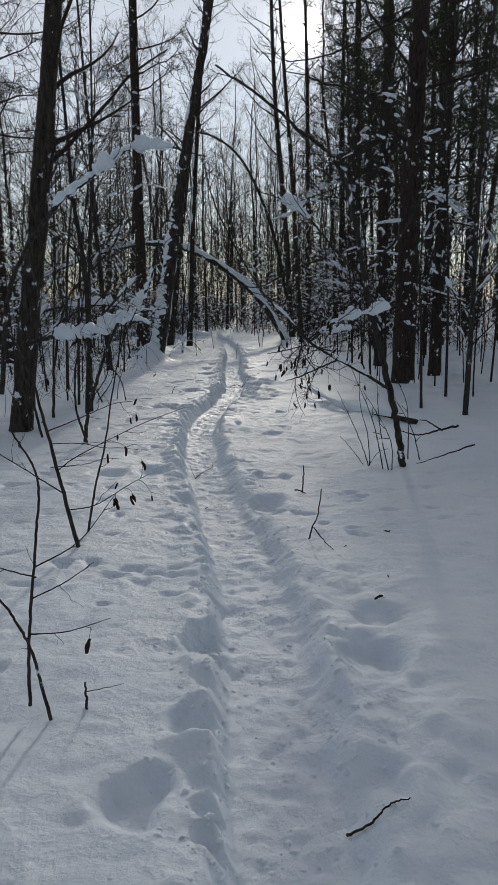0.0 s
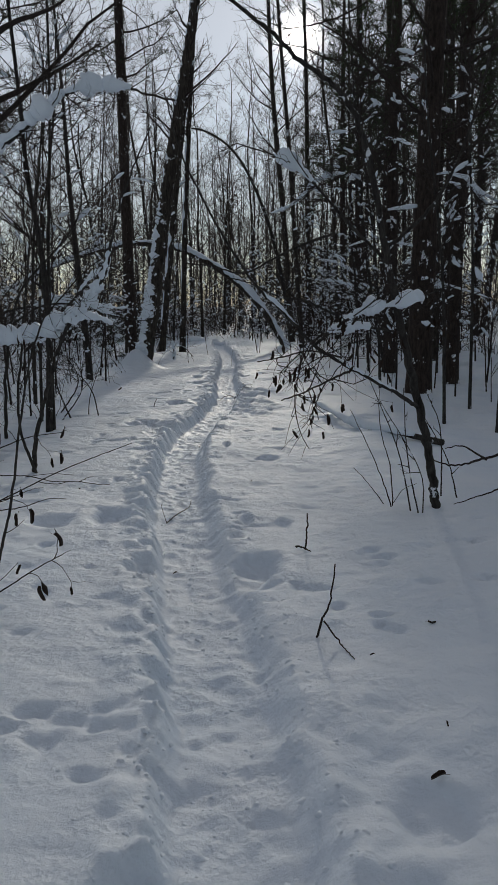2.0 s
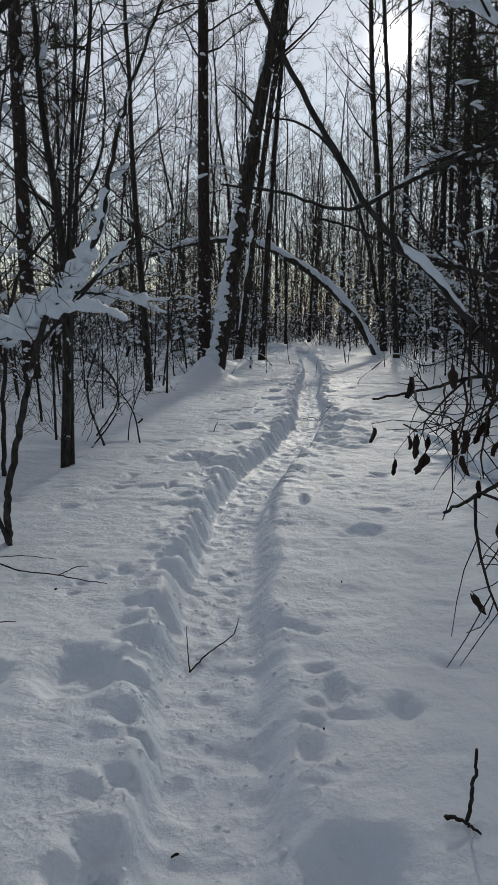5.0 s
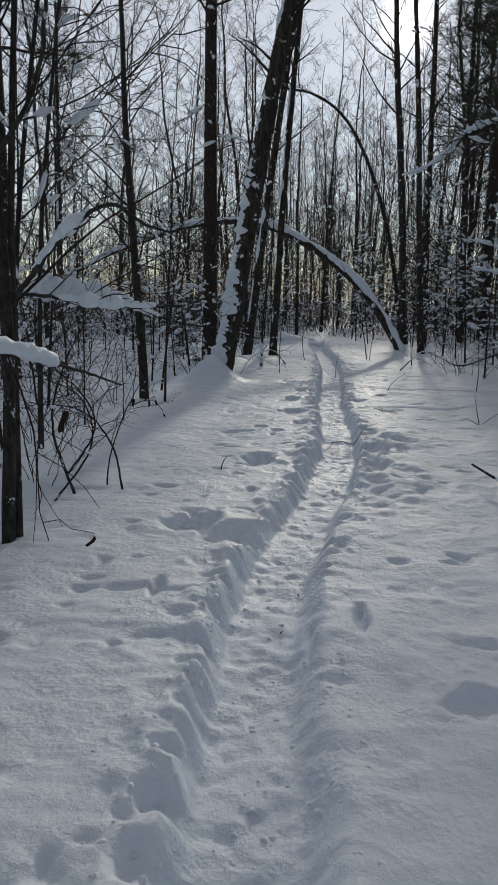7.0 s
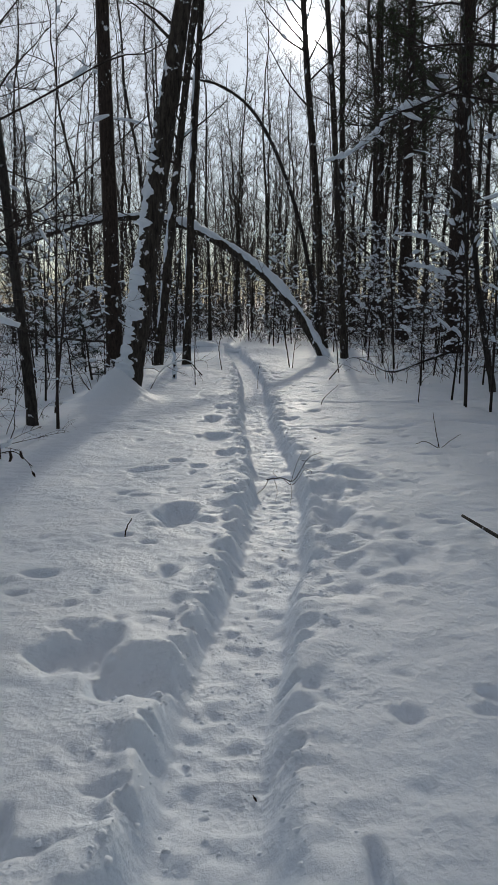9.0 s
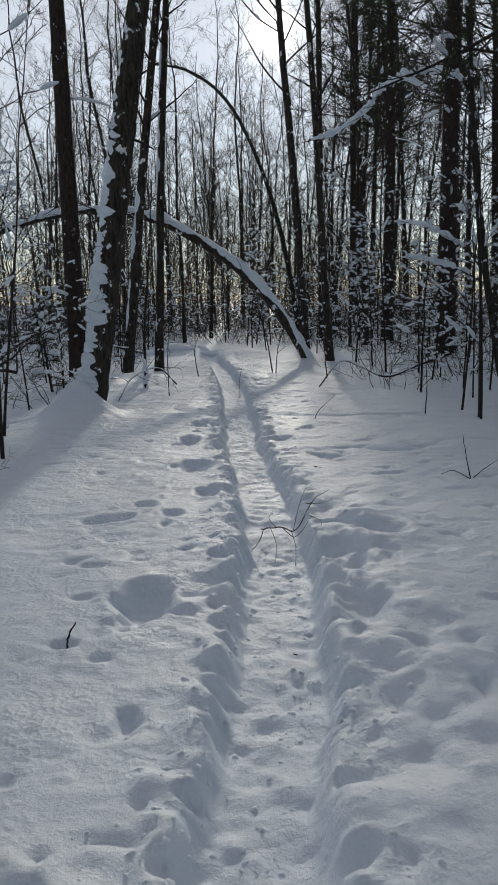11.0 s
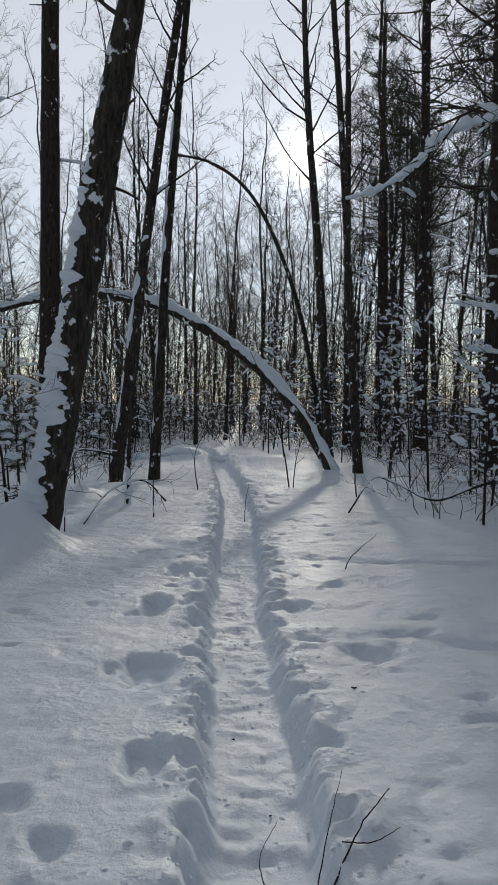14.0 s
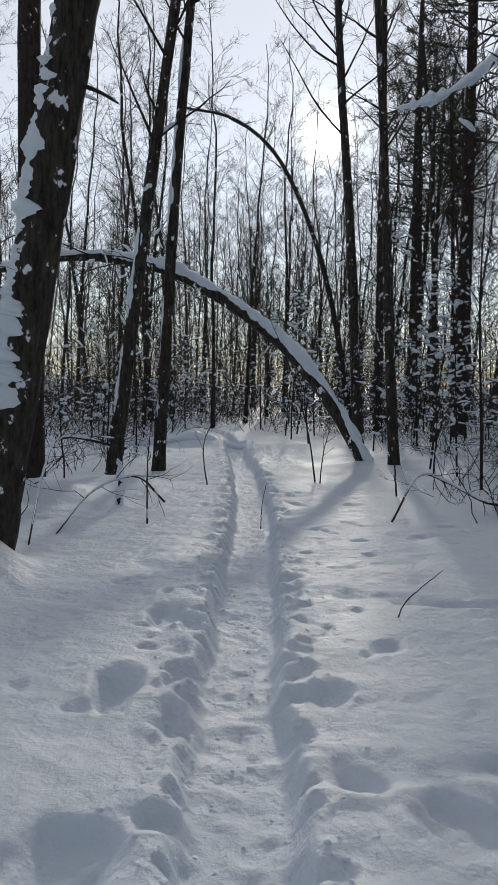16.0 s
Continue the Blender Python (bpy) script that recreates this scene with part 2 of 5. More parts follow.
def curve_pts(way, n):
    """n points on a smooth line through the given ones."""
    p = np.asarray(way, float)
    p = np.vstack([2 * p[0] - p[1], p, 2 * p[-1] - p[-2]])
    k = len(p) - 3
    out = []
    for u in np.linspace(0, k - 1e-6, n):
        i, t = int(u), u - int(u)
        a, b, c, d = p[i:i + 4]
        out.append(0.5 * (2 * b + (c - a) * t + (2 * a - 5 * b + 4 * c - d) * t * t + (3 * b - a - 3 * c + d) * t ** 3))
    return np.array(out)


def unit(v):
    v = np.asarray(v, float)
    return v / (math.sqrt(v @ v) + 1e-9)


def wander(rng, start, way, length, n, bend=0.25, lift=0.0):
    """A crooked line that starts along way; lift bends it up (or down)."""
    (px, py, pz), (dx, dy, dz) = (float(c) for c in start), (float(c) for c in unit(way))
    out, s = [(px, py, pz)], length / n
    for kx, ky, kz in (rng.normal(0, bend, (n, 3)) * 0.6).tolist():
        dx, dy, dz = dx + kx, dy + ky, dz + kz + lift
        q = s / (math.sqrt(dx * dx + dy * dy + dz * dz) + 1e-9)
        px, py, pz, dx, dy, dz = px + dx * q, py + dy * q, pz + dz * q, dx * q / s, dy * q / s, dz * q / s
        out.append((px, py, pz))
    return np.array(out)


def along(pts, u):
    x = u * (len(pts) - 1)
    i = min(int(x), len(pts) - 2)
    d = pts[i + 1] - pts[i]
    return pts[i] + d * (x - i), d / (math.sqrt(d @ d) + 1e-9)


def over_trail(p):
    return p[2] < 2.4 and p[1] < 17 and abs(p[0] - float(np.interp(p[1], TRAIL_Y, TRAIL_X))) < 0.55


FINE = {"sub": 5, "sub_sides": 4, "twig": 3}


def spray(rng, limb, length, b_sub, b_twig, subs, twigs, thick, lift, snow=None, snow_rate=0.0, snow_h=0.02, sub_range=(0.25, 1.0)):
    """Side branches and twigs on one limb."""
    for k in range(subs):
        u = sub_range[0] + (sub_range[1] - sub_range[0]) * (k + rng.random()) / max(subs, 1)
        p, d = along(limb, min(u, 0.995))
        out = unit(np.cross(d, rng.normal(0, 1, 3)))
        ln = length * (0.35 + 0.55 * rng.random()) * (1.1 - 0.6 * u)
        sub = wander(rng, p, 0.75 * d + 0.8 * out, ln, FINE["sub"], 0.32, lift)
        if over_trail(sub[-1]) or over_trail(sub[len(sub) // 2]):
            continue
        b_sub.tube(sub, np.linspace(thick, thick * 0.4, len(sub)), FINE["sub_sides"])
        if snow is not None and rng.random() < snow_rate and abs(unit(sub[-1] - sub[0])[2]) < 0.45:
            at, cut = 0.5 * rng.random(), (0.04 + 0.12 * rng.random() ** 2) / ln
            lump = np.array([along(sub, min(at + cut * t, 0.99))[0] for t in np.linspace(0, 1, 5)])
            snow.pad(lump, np.full(5, thick * 1.3), snow_h * (0.3 + 0.8 * rng.random()), rng, 1.4, 5, even=2)
        for _ in range(twigs):
            q, e = along(sub, 0.2 + 0.78 * rng.random())
            o = unit(np.cross(e, rng.normal(0, 1, 3)))
            tw = wander(rng, q, 0.8 * e + 0.7 * o, ln * (0.25 + 0.4 * rng.random()), FINE["twig"], 0.3, lift)
            b_twig.tube(tw, np.linspace(thick * 0.45, thick * 0.22, len(tw)), 3)


def rows_unit(v):
    return v / (np.sqrt((v * v).sum(1, keepdims=True)) + 1e-9)


def tuft(rng, b, p, d, size, blades):
    """A bunch of needles round a shoot."""
    a = rows_unit(d * 0.7 + rng.normal(0, 0.75, (blades, 3)))
    s = rows_unit(np.cross(a, rng.normal(0, 1, (blades, 3)))) * size * 0.038
    q = p + rng.normal(0, size * 0.25, (blades, 3))
    e = q + a * size * (0.6 + 0.6 * rng.random((blades, 1)))
    b.add_arrays(np.stack([q - s, q + s, e], 1).reshape(-1, 3), np.zeros((0, 4), int), np.arange(3 * blades).reshape(-1, 3))


def ground_height(x, y):
    return float(height_field(np.array([x], float), np.array([y], float))[0])


# ---- the snow ----

TRAIL_Y = (-6, 0, 2, 3.3, 4.4, 5.3, 6.3, 7.3, 8, 9, 9.7, 10.3, 11.2, 12.3, 13, 13.8, 15, 16.8, 19, 21.5, 24, 26.4, 28.6, 33, 40)
TRAIL_X = (0.12, 0.15, 0.17, 0.16, 0.05, -0.08, -0.23, -0.32, -0.37, -0.40, -0.37, -0.27, -0.12, 0.0, 0.05, 0.08, 0.05, 0.0, 0.05, 0.07, -0.04, -0.18, -0.35, -0.9, -2.4)
# old footprints and holes: x, y, half width, half length, depth
HOLES = ((-0.69, 12.12, 0.14, 0.28, 0.11), (0.25, 5.39, 0.17, 0.27, 0.09), (-0.98, 10.18, 0.22, 0.22, 0.09), (-0.72, 10.0, 0.16, 0.2, 0.08),
         (-0.97, 9.16, 0.035, 0.15, 0.05), (-0.17, 8.78, 0.03, 0.15, 0.06), (0.08, 8.99, 0.03, 0.17, 0.06), (-0.57, 16.33, 0.11, 0.21, 0.09), (0.78, 15.4, 0.15, 0.22, 0.08),
         (-0.27, 16.04, 0.06, 0.15, 0.05), (-0.51, 15.12, 0.18, 0.24, 0.07), (-0.40, 14.16, 0.10, 0.17, 0.06), (-0.84, 13.88, 0.08, 0.08, 0.04), (-1.08, 13.58, 0.20, 0.10, 0.05),
         (-0.63, 13.6, 0.08, 0.09, 0.04), (0.40, 12.67, 0.13, 0.28, 0.08), (0.36, 11.96, 0.12, 0.2, 0.07), (0.72, 13.03, 0.17, 0.14, 0.06), (-0.13, 2.99, 0.10, 0.18, 0.09),
         (-0.16, 2.34, 0.09, 0.12, 0.07), (-0.59, 3.87, 0.08, 0.05, 0.03), (0.62, 2.91, 0.15, 0.22, 0.07), (0.50, 2.07, 0.13, 0.17, 0.06), (0.40, 2.55, 0.09, 0.15, 0.05),
         (-0.31, 1.93, 0.11, 0.14, 0.06), (0.75, 3.4, 0.13, 0.16, 0.05), (0.49, 8.32, 0.12, 0.14, 0.04), (0.24, 6.35, 0.04, 0.14, 0.04),
         (-0.75, 6.25, 0.14, 0.2, 0.07), (-1.11, 6.12, 0.17, 0.14, 0.06), (0.46, 15.6, 0.10, 0.12, 0.06), (0.42, 16.3, 0.10, 0.15, 0.06), (0.27, 17.83, 0.12, 0.2, 0.06), (-0.45, 17.3, 0.12, 0.2, 0.06))
# shallow old tracks that lead off to one side: points along each, half width, depth
TRACKS = ((((0.35, 15.62), (1.03, 15.66), (1.5, 15.4), (2.2, 15.7), (3.2, 15.6)), 0.10, 0.06), (((0.3, 17.8), (1.02, 17.76), (1.6, 17.6), (2.6, 17.4)), 0.09, 0.05))


def value_noise(x, y, seed):
    xi, yi = np.floor(x).astype(np.int64), np.floor(y).astype(np.int64)
    fx, fy = x - xi, y - yi
    fx, fy = fx * fx * (3 - 2 * fx), fy * fy * (3 - 2 * fy)

    def h(i, j):
        k = (i * 374761393 + j * 668265263 + seed * 2246822519) & 0xFFFFFFFF
        k = ((k ^ (k >> 13)) * 1274126177) & 0xFFFFFFFF
        return ((k ^ (k >> 16)) & 0xFFFF) / 32767.5 - 1.0

    return (h(xi, yi) * (1 - fx) + h(xi + 1, yi) * fx) * (1 - fy) + (h(xi, yi + 1) * (1 - fx) + h(xi + 1, yi + 1) * fx) * fy


def fractal(x, y, seed, octaves=3):
    return sum(value_noise(x * 2.03 ** k + 7.1 * k, y * 2.03 ** k - 3.7 * k, seed + k) * 0.5 ** k for k in range(octaves))


def step(a, b, x):
    t = np.clip((x - a) / (b - a), 0, 1)
    return t * t * (3 - 2 * t)


def boot_bites():
    """Scalloped bites that boots broke out of the trail's banks: x, y, half width, half length, depth."""
    g = np.random.default_rng(5)
    out = []
    for sgn, gap in ((-1, 0.21), (1, 0.3)):
        y = 1.0
        while y < 30:
            r = 0.04 + 0.07 * g.random() ** 2
            c = float(np.interp(y, TRAIL_Y, TRAIL_X))
            if sgn < 0 or y > 9.5:
                out.append((c + sgn * (0.21 + r * g.uniform(0.2, 0.9)), y, r * 1.15, r * 0.9, g.uniform(0.035, 0.085)))
            y += gap * g.uniform(0.5, 1.7)
    return out


BITES = boot_bites()


def dent(h, x, y, hx, hy, hw, hl, hd, seed):
    k = np.flatnonzero((np.abs(x - hx) < 2.2 * hw) & (np.abs(y - hy) < 2.2 * hl))
    if len(k):
        a, b = (x[k] - hx) / hw, (y[k] - hy) / hl
        q = np.sqrt(a * a + b * b) + 0.22 * fractal(x[k] / 0.12, y[k] / 0.12, seed, 3)
        h[k] += -hd * (1 - step(0.45, 1.08, q)) * (1 + 0.12 * fractal(x[k] / 0.07, y[k] / 0.07, seed + 5, 2)) + 0.10 * hd * np.exp(-((q - 1.25) / 0.2) ** 2)


def height_field(x, y):
    near = np.exp(-(np.maximum(np.abs(x) - 8, 0) / 12) ** 2) * np.exp(-(np.maximum(y - 30, 0) / 15) ** 2)
    h = 0.04 * fractal(x / 2.3, y / 2.6, 3) + 0.16 * fractal(x / 14, y / 14, 11, 2) * step(2.5, 7, np.abs(x))
    # wind crust, small pits and fallen clumps
    h += near * (0.010 * fractal(x / 0.42, y / 0.3, 21) + 0.0045 * fractal(x / 0.07, y / 0.06, 25, 2))
    pits = np.minimum(0, fractal(x / 0.17, y / 0.13, 31, 2) + 0.62)
    patchy = step(-0.25, 0.35, fractal(x / 1.5, y / 1.3, 33, 2))
    h += near * (0.075 * pits * (0.25 + 0.75 * patchy) + 0.035 * np.minimum(0, fractal(x / 0.7, y / 0.45, 36, 2) + 0.45))
    h += near * 0.022 * np.maximum(0, fractal(x / 0.12, y / 0.11, 39, 2) - 0.72)
    c = np.interp(y, TRAIL_Y, TRAIL_X)
    live = 1 - step(31, 38, y)
    d = x - c
    # the snow lies lower on one side of the first stretch
    low = 1 - step(8.5, 11, y)
    h = h - 0.055 * low * step(0.05, 0.4, d) * (1 - step(0.9, 2.2, d))
    wl = 0.19 + 0.022 * fractal(y / 0.5, 0 * y + 2.3, 41, 2) + 0.018 * fractal(y / 0.12, x / 0.2, 43, 2)
    wr = 0.185 + 0.025 * fractal(y / 0.6, 0 * y + 8.3, 51, 2) + 0.015 * fractal(y / 0.14, x / 0.2, 53, 2)
    left, right = step(-0.02, 0.075, -d - wl), step(-0.03, 0.06 + 0.09 * low, d - wr)
    side = np.maximum(left, right)
    floor = -0.165 + 0.011 * fractal(x / 0.065, y / 0.055, 61, 2) + 0.012 * fractal(x / 0.3, y / 0.22, 63, 2) + 0.012 * (d / 0.18) ** 2
    # trodden lumps beside the trail
    beside = np.exp(-((np.abs(d) - 0.30) / 0.13) ** 2) * (np.abs(d) > 0.1)
    lump = fractal(x / 0.15, y / 0.13, 71)
    h = h + live * beside * (0.008 + np.maximum(lump, -0.6) * np.where(d < 0, 0.032, 0.028 - 0.016 * low))
    old = np.exp(-((d - 0.55) / 0.33) ** 2) * (1 - step(3.4, 4.6, y)) + np.exp(-((d - 0.55) / 0.35) ** 2) * step(10.2, 11, y) * (1 - step(13.4, 14.4, y))
    h = h + old * (0.045 * fractal(x / 0.32, y / 0.34, 81, 2) + 0.016 * fractal(x / 0.11, y / 0.1, 85, 2))
    for way, hw, hd in TRACKS:
        p = np.array(way)
        off = y - np.interp(x, p[:, 0], p[:, 1])
        k = step(p[0, 0] - 0.1, p[0, 0] + 0.1, x) * (1 - step(p[-1, 0] - 0.4, p[-1, 0], x))
        h = h - hd * k * np.exp(-((off + 0.08 * fractal(x / 0.3, y / 0.3, 87, 2)) / hw) ** 2) * (0.75 + 0.5 * value_noise(x / 0.35, y / 0.5, 89))
    for hx, hy, hw, hl, hd in HOLES:
        dent(h, x, y, hx, hy, hw * 1.1, hl * 1.05, hd, 91)
    for hx, hy, hw, hl, hd in BITES:
        dent(h, x, y, hx, hy, hw, hl, hd, 95)
    h = np.maximum(h, -0.17)
    h = np.where(live > 0, h * (1 - live) + live * (h * side + floor * (1 - side)), h)
    for mx, my, mr, mh in MOUNDS:
        h = h + mh * np.exp(-((x - mx) ** 2 + (y - my) ** 2) / mr ** 2)
    return h


# drifts at the feet of trees and over a buried log
MOUNDS = ((-2.12, 18.1, 0.36, 0.42), (-1.9, 17.9, 0.6, 0.1), (-2.72, 21.8, 0.5, 0.12), (-1.7, 22.4, 0.6, 0.15), (1.95, 24.9, 0.5, 0.15), (3.0, 12.0, 0.6, 0.10),
          (-1.2, 28.6, 0.8, 0.14), (-0.2, 28.4, 0.7, 0.12), (0.8, 27.9, 0.6, 0.15), (1.5, 10.4, 0.25, 0.06), (1.85, 9.2, 0.25, 0.06), (-2.3, 21.3, 0.5, 0.2))


def spaced(marks):
    """Grid lines whose spacing goes over from one value to the next between the marks."""
    out = [marks[0][0]]
    while out[-1] < marks[-1][0]:
        out.append(out[-1] + float(np.interp(out[-1], [m[0] for m in marks], [m[1] for m in marks])))
    return np.array(out)


gx = spaced(((-600, 60), (-60, 6), (-12, 0.8), (-4, 0.15), (-1.7, 0.045), (-1.0, 0.019), (0.8, 0.019), (1.7, 0.045), (4, 0.15), (12, 0.8), (60, 6), (600, 60)))
gy = spaced(((-400, 40), (-30, 4), (-3, 0.5), (0.8, 0.018), (6, 0.018), (12, 0.02), (18, 0.026), (24, 0.06), (34, 0.3), (60, 3), (800, 70)))
GX, GY = np.meshgrid(gx, gy)
GZ = height_field(GX.ravel(), GY.ravel())
nx, ny = len(gx), len(gy)
ground_mesh = bpy.data.meshes.new("ground")
quads = (np.arange(ny - 1)[:, None] * nx + np.arange(nx - 1)[None, :]).ravel()
quads = np.stack([quads, quads + 1, quads + nx + 1, quads + nx], 1)
ground_mesh.from_pydata(np.stack([GX.ravel(), GY.ravel(), GZ], 1).tolist(), [], quads.tolist())
ground_mesh.polygons.foreach_set("use_smooth", np.ones(len(ground_mesh.polygons), bool))
ground_mesh.materials.append(SNOW)
ground = tagged(new("ground", ground_mesh), "deep white snow with a narrow trodden footpath", "snow", kind="structure")

# ---- trees ----


def thing(name, x, y, label, category, group="", z=None):
    ob = new(name)
    ob.location = (x, y, ground_height(x, y) if z is None else z)
    return tagged(ob, label, category, group)


def trunk_line(rng, height, lean, wobble, n=18):
    z = np.linspace(0, 1, n)
    x = lean[0] * z * height + wobble * np.cumsum(rng.normal(0, 1, n)) / n ** 0.5 * z
    y = lean[1] * z * height + wobble * np.cumsum(rng.normal(0, 1, n)) / n ** 0.5 * z
    return np.stack([x, y, z * height - 0.15], 1)


def flare(radii, k=0.25):
    r = np.array(radii, float)
    r[0] *= 1 + k
    r[1] *= 1 + 0.25 * k
    return r


def bare_tree(rng, root, line, r0, r1, limbs, start, limb_len, bark, rise=0.8, lift=0.05, subs=6, twigs=4, thick=0.006, snow_rate=0.1, sides=10, split=False, shoots=None):
    """Leafless broadleaf tree: trunk, limbs, twigs and the snow on them."""
    b_trunk, b_limb, b_twig, b_snow = Build(), Build(), Build(), Build()
    n = len(line)
    b_trunk.tube(line, flare(np.linspace(r0, r1, n)), sides, 0.05, rng)
    for k in range(limbs):
        u = start + (0.99 - start) * ((k + rng.random()) / limbs)
        p, d = along(line, u)
        a = rng.random() * 2 * math.pi
        out = np.array((math.cos(a), math.sin(a), 0))
        ln = limb_len * (1.15 - 0.7 * u) * (0.6 + 0.7 * rng.random())
        r = max(0.3 * (r0 + (r1 - r0) * u), 0.006)
        limb = wander(rng, p, out + d * rise * (0.6 + 0.8 * rng.random()), ln, 7, 0.16, lift)
        own = Build() if split else b_limb
        own.tube(limb, np.linspace(r, max(r * 0.25, thick * 0.7), len(limb)), 6 if split else 5)
        if split:
            part("limb", own, BARK_TWIG, root)
        if rng.random() < snow_rate * 2:
            t0, t1 = 0.05 + 0.4 * rng.random(), (0.08 + 0.2 * rng.random()) / ln
            b_snow.pad(np.array([along(limb, min(t0 + t1 * t, 0.99))[0] for t in np.linspace(0, 1, 6)]), np.full(6, r), 0.03, rng, 1.2, 6, even=2)
        spray(rng, limb, ln * 0.55, b_limb, b_twig, subs, twigs, thick, lift, b_snow, snow_rate)
    part("trunk", b_trunk, bark, root)
    part("branchwork", b_limb, shoots or BARK_TWIG, root)
    part("twigwork", b_twig, shoots or BARK_TWIG, root)
    part("snow_dusting", b_snow, SNOW_SOFT, root, "loose white snow lying on the branches")
    return root


def pine_tree(rng, root, line, r0, r1, limbs, start, limb_len, bark=None, stubs=8, size=0.2, blades=10):
    b_trunk, b_limb, b_need, b_snow = Build(), Build(), Build(), Build()
    n = len(line)
    b_trunk.tube(line, flare(np.linspace(r0, r1, n)), 12, 0.035, rng)
    for k in range(stubs):
        p, d = along(line, 0.08 + start * 0.95 * rng.random())
        a = rng.random() * 2 * math.pi
        st = wander(rng, p, (math.cos(a), math.sin(a), 0.15 * rng.normal()), 0.3 + 1.0 * rng.random() ** 2, 4, 0.2, -0.03)
        b_limb.tube(st, np.linspace(0.014, 0.005, len(st)), 4)
        if rng.random() < 0.35:
            b_snow.pad(st, np.full(len(st), 0.012), 0.03, rng, 1.6, 6)
    for k in range(limbs):
        u = start + (0.995 - start) * ((k + rng.random()) / limbs)
        p, d = along(line, u)
        a = rng.random() * 2 * math.pi
        ln = limb_len * (0.55 + 0.6 * rng.random()) * (1.1 - 0.75 * max(0, (u - start) / (1 - start)) ** 2)
        limb = wander(rng, p, (math.cos(a), math.sin(a), 0.25 + 0.3 * rng.normal()), ln, 6, 0.2, 0.04)
        b_limb.tube(limb, np.linspace(0.028, 0.008, len(limb)), 4)
        for j in range(7):
            q, e = along(limb, 0.35 + 0.64 * rng.random())
            o = unit(np.cross(e, rng.normal(0, 1, 3)))
            sh = wander(rng, q, e + 0.9 * o, ln * 0.3 * (0.4 + rng.random()), FINE["twig"], 0.3, 0.06)
            b_limb.tube(sh, np.linspace(0.009, 0.005, len(sh)), 3)
            for t in (0.55, 0.95):
                s, g = along(sh, t)
                tuft(rng, b_need, s, g, size, blades)
    part("trunk", b_trunk, bark or BARK_PINE, root)
    part("branchwork", b_limb, BARK_TWIG, root)
    part("needle_foliage", b_need, NEEDLES, root, "dark green pine needles in loose tufts", False)
    part("snow_dusting", b_snow, SNOW_SOFT, root, "loose white snow lying on the branches")
    return root


def spruce_tree(rng, root, height, snow=0.5):
    b_trunk, b_need, b_snow, b_limb = Build(), Build(), Build(), Build()
    line = trunk_line(rng, height, (0.01, 0.01), 0.03, 10)
    b_trunk.tube(line, np.linspace(0.02 * height ** 0.5, 0.005, 10), 7, 0.05, rng)
    for k in range(int(15 * height)):
        u = 0.04 + 0.94 * ((k + rng.random()) / (15 * height))
        p, d = along(line, u)
        a = rng.random() * 2 * math.pi
        ln = (0.28 * height ** 0.8) * (1.03 - u) * (0.7 + 0.5 * rng.random()) + 0.06
        limb = wander(rng, p, (math.cos(a), math.sin(a), 0.1), ln, 4, 0.1, -0.10)
        b_limb.tube(limb, np.linspace(0.008, 0.003, len(limb)), 3)
        for t in np.linspace(0.25, 0.98, 6):
            q, e = along(limb, t)
            tuft(rng, b_need, q, e, 0.11, 9)
        if rng.random() < snow:
            b_snow.pad(limb[1:], np.full(4, 0.035), 0.05, rng, 1.5, 6)
    part("trunk", b_trunk, BARK_TWIG, root)
    part("boughwork", b_limb, BARK_TWIG, root)
    part("needle_foliage", b_need, SPRUCE, root, "dark green short spruce needles", False)
    part("snow_dusting", b_snow, SNOW_SOFT, root, "loose white snow lying on the boughs")
    return root


def sapling(rng, root, height, lean, limbs=12, limb_len=0.9, r0=0.014, snow_rate=0.25, twigs=3, subs=4, start=0.2):
    line = trunk_line(rng, height, lean, 0.12, 10)
    return bare_tree(rng, root, line, r0, 0.004, limbs, start, limb_len, BARK_TWIG, 0.9, 0.04, subs, twigs, 0.0045, snow_rate, 5)


def thicket(rng, root, stems=9, height=1.6, spread=0.7, snow_rate=0.5):
    """Low bush of many thin crooked stems, each twig carrying bits of snow."""
    b_stem, b_twig, b_snow = Build(), Build(), Build()
    for k in range(stems):
        a = rng.random() * 2 * math.pi
        q = np.array((math.cos(a), math.sin(a), 0)) * spread * rng.random() * 0.8
        ln = height * (0.4 + 0.8 * rng.random())
        st = wander(rng, q - (0, 0, 0.1), (0.6 * math.cos(a), 0.6 * math.sin(a), 1), ln, 8, 0.3, -0.08 * rng.random())
        b_stem.tube(st, np.linspace(0.006, 0.002, len(st)), 4)
        spray(rng, st, ln * 0.6, b_stem, b_twig, 8, 4, 0.003, -0.03, b_snow, snow_rate, 0.028, (0.2, 1.0))
    part("stemwork", b_stem, BARK_TWIG, root)
    part("twigwork", b_twig, BARK_TWIG, root)
    part("snow_dusting", b_snow, SNOW_SOFT, root, "clumps of white snow on the twigs")
    return root


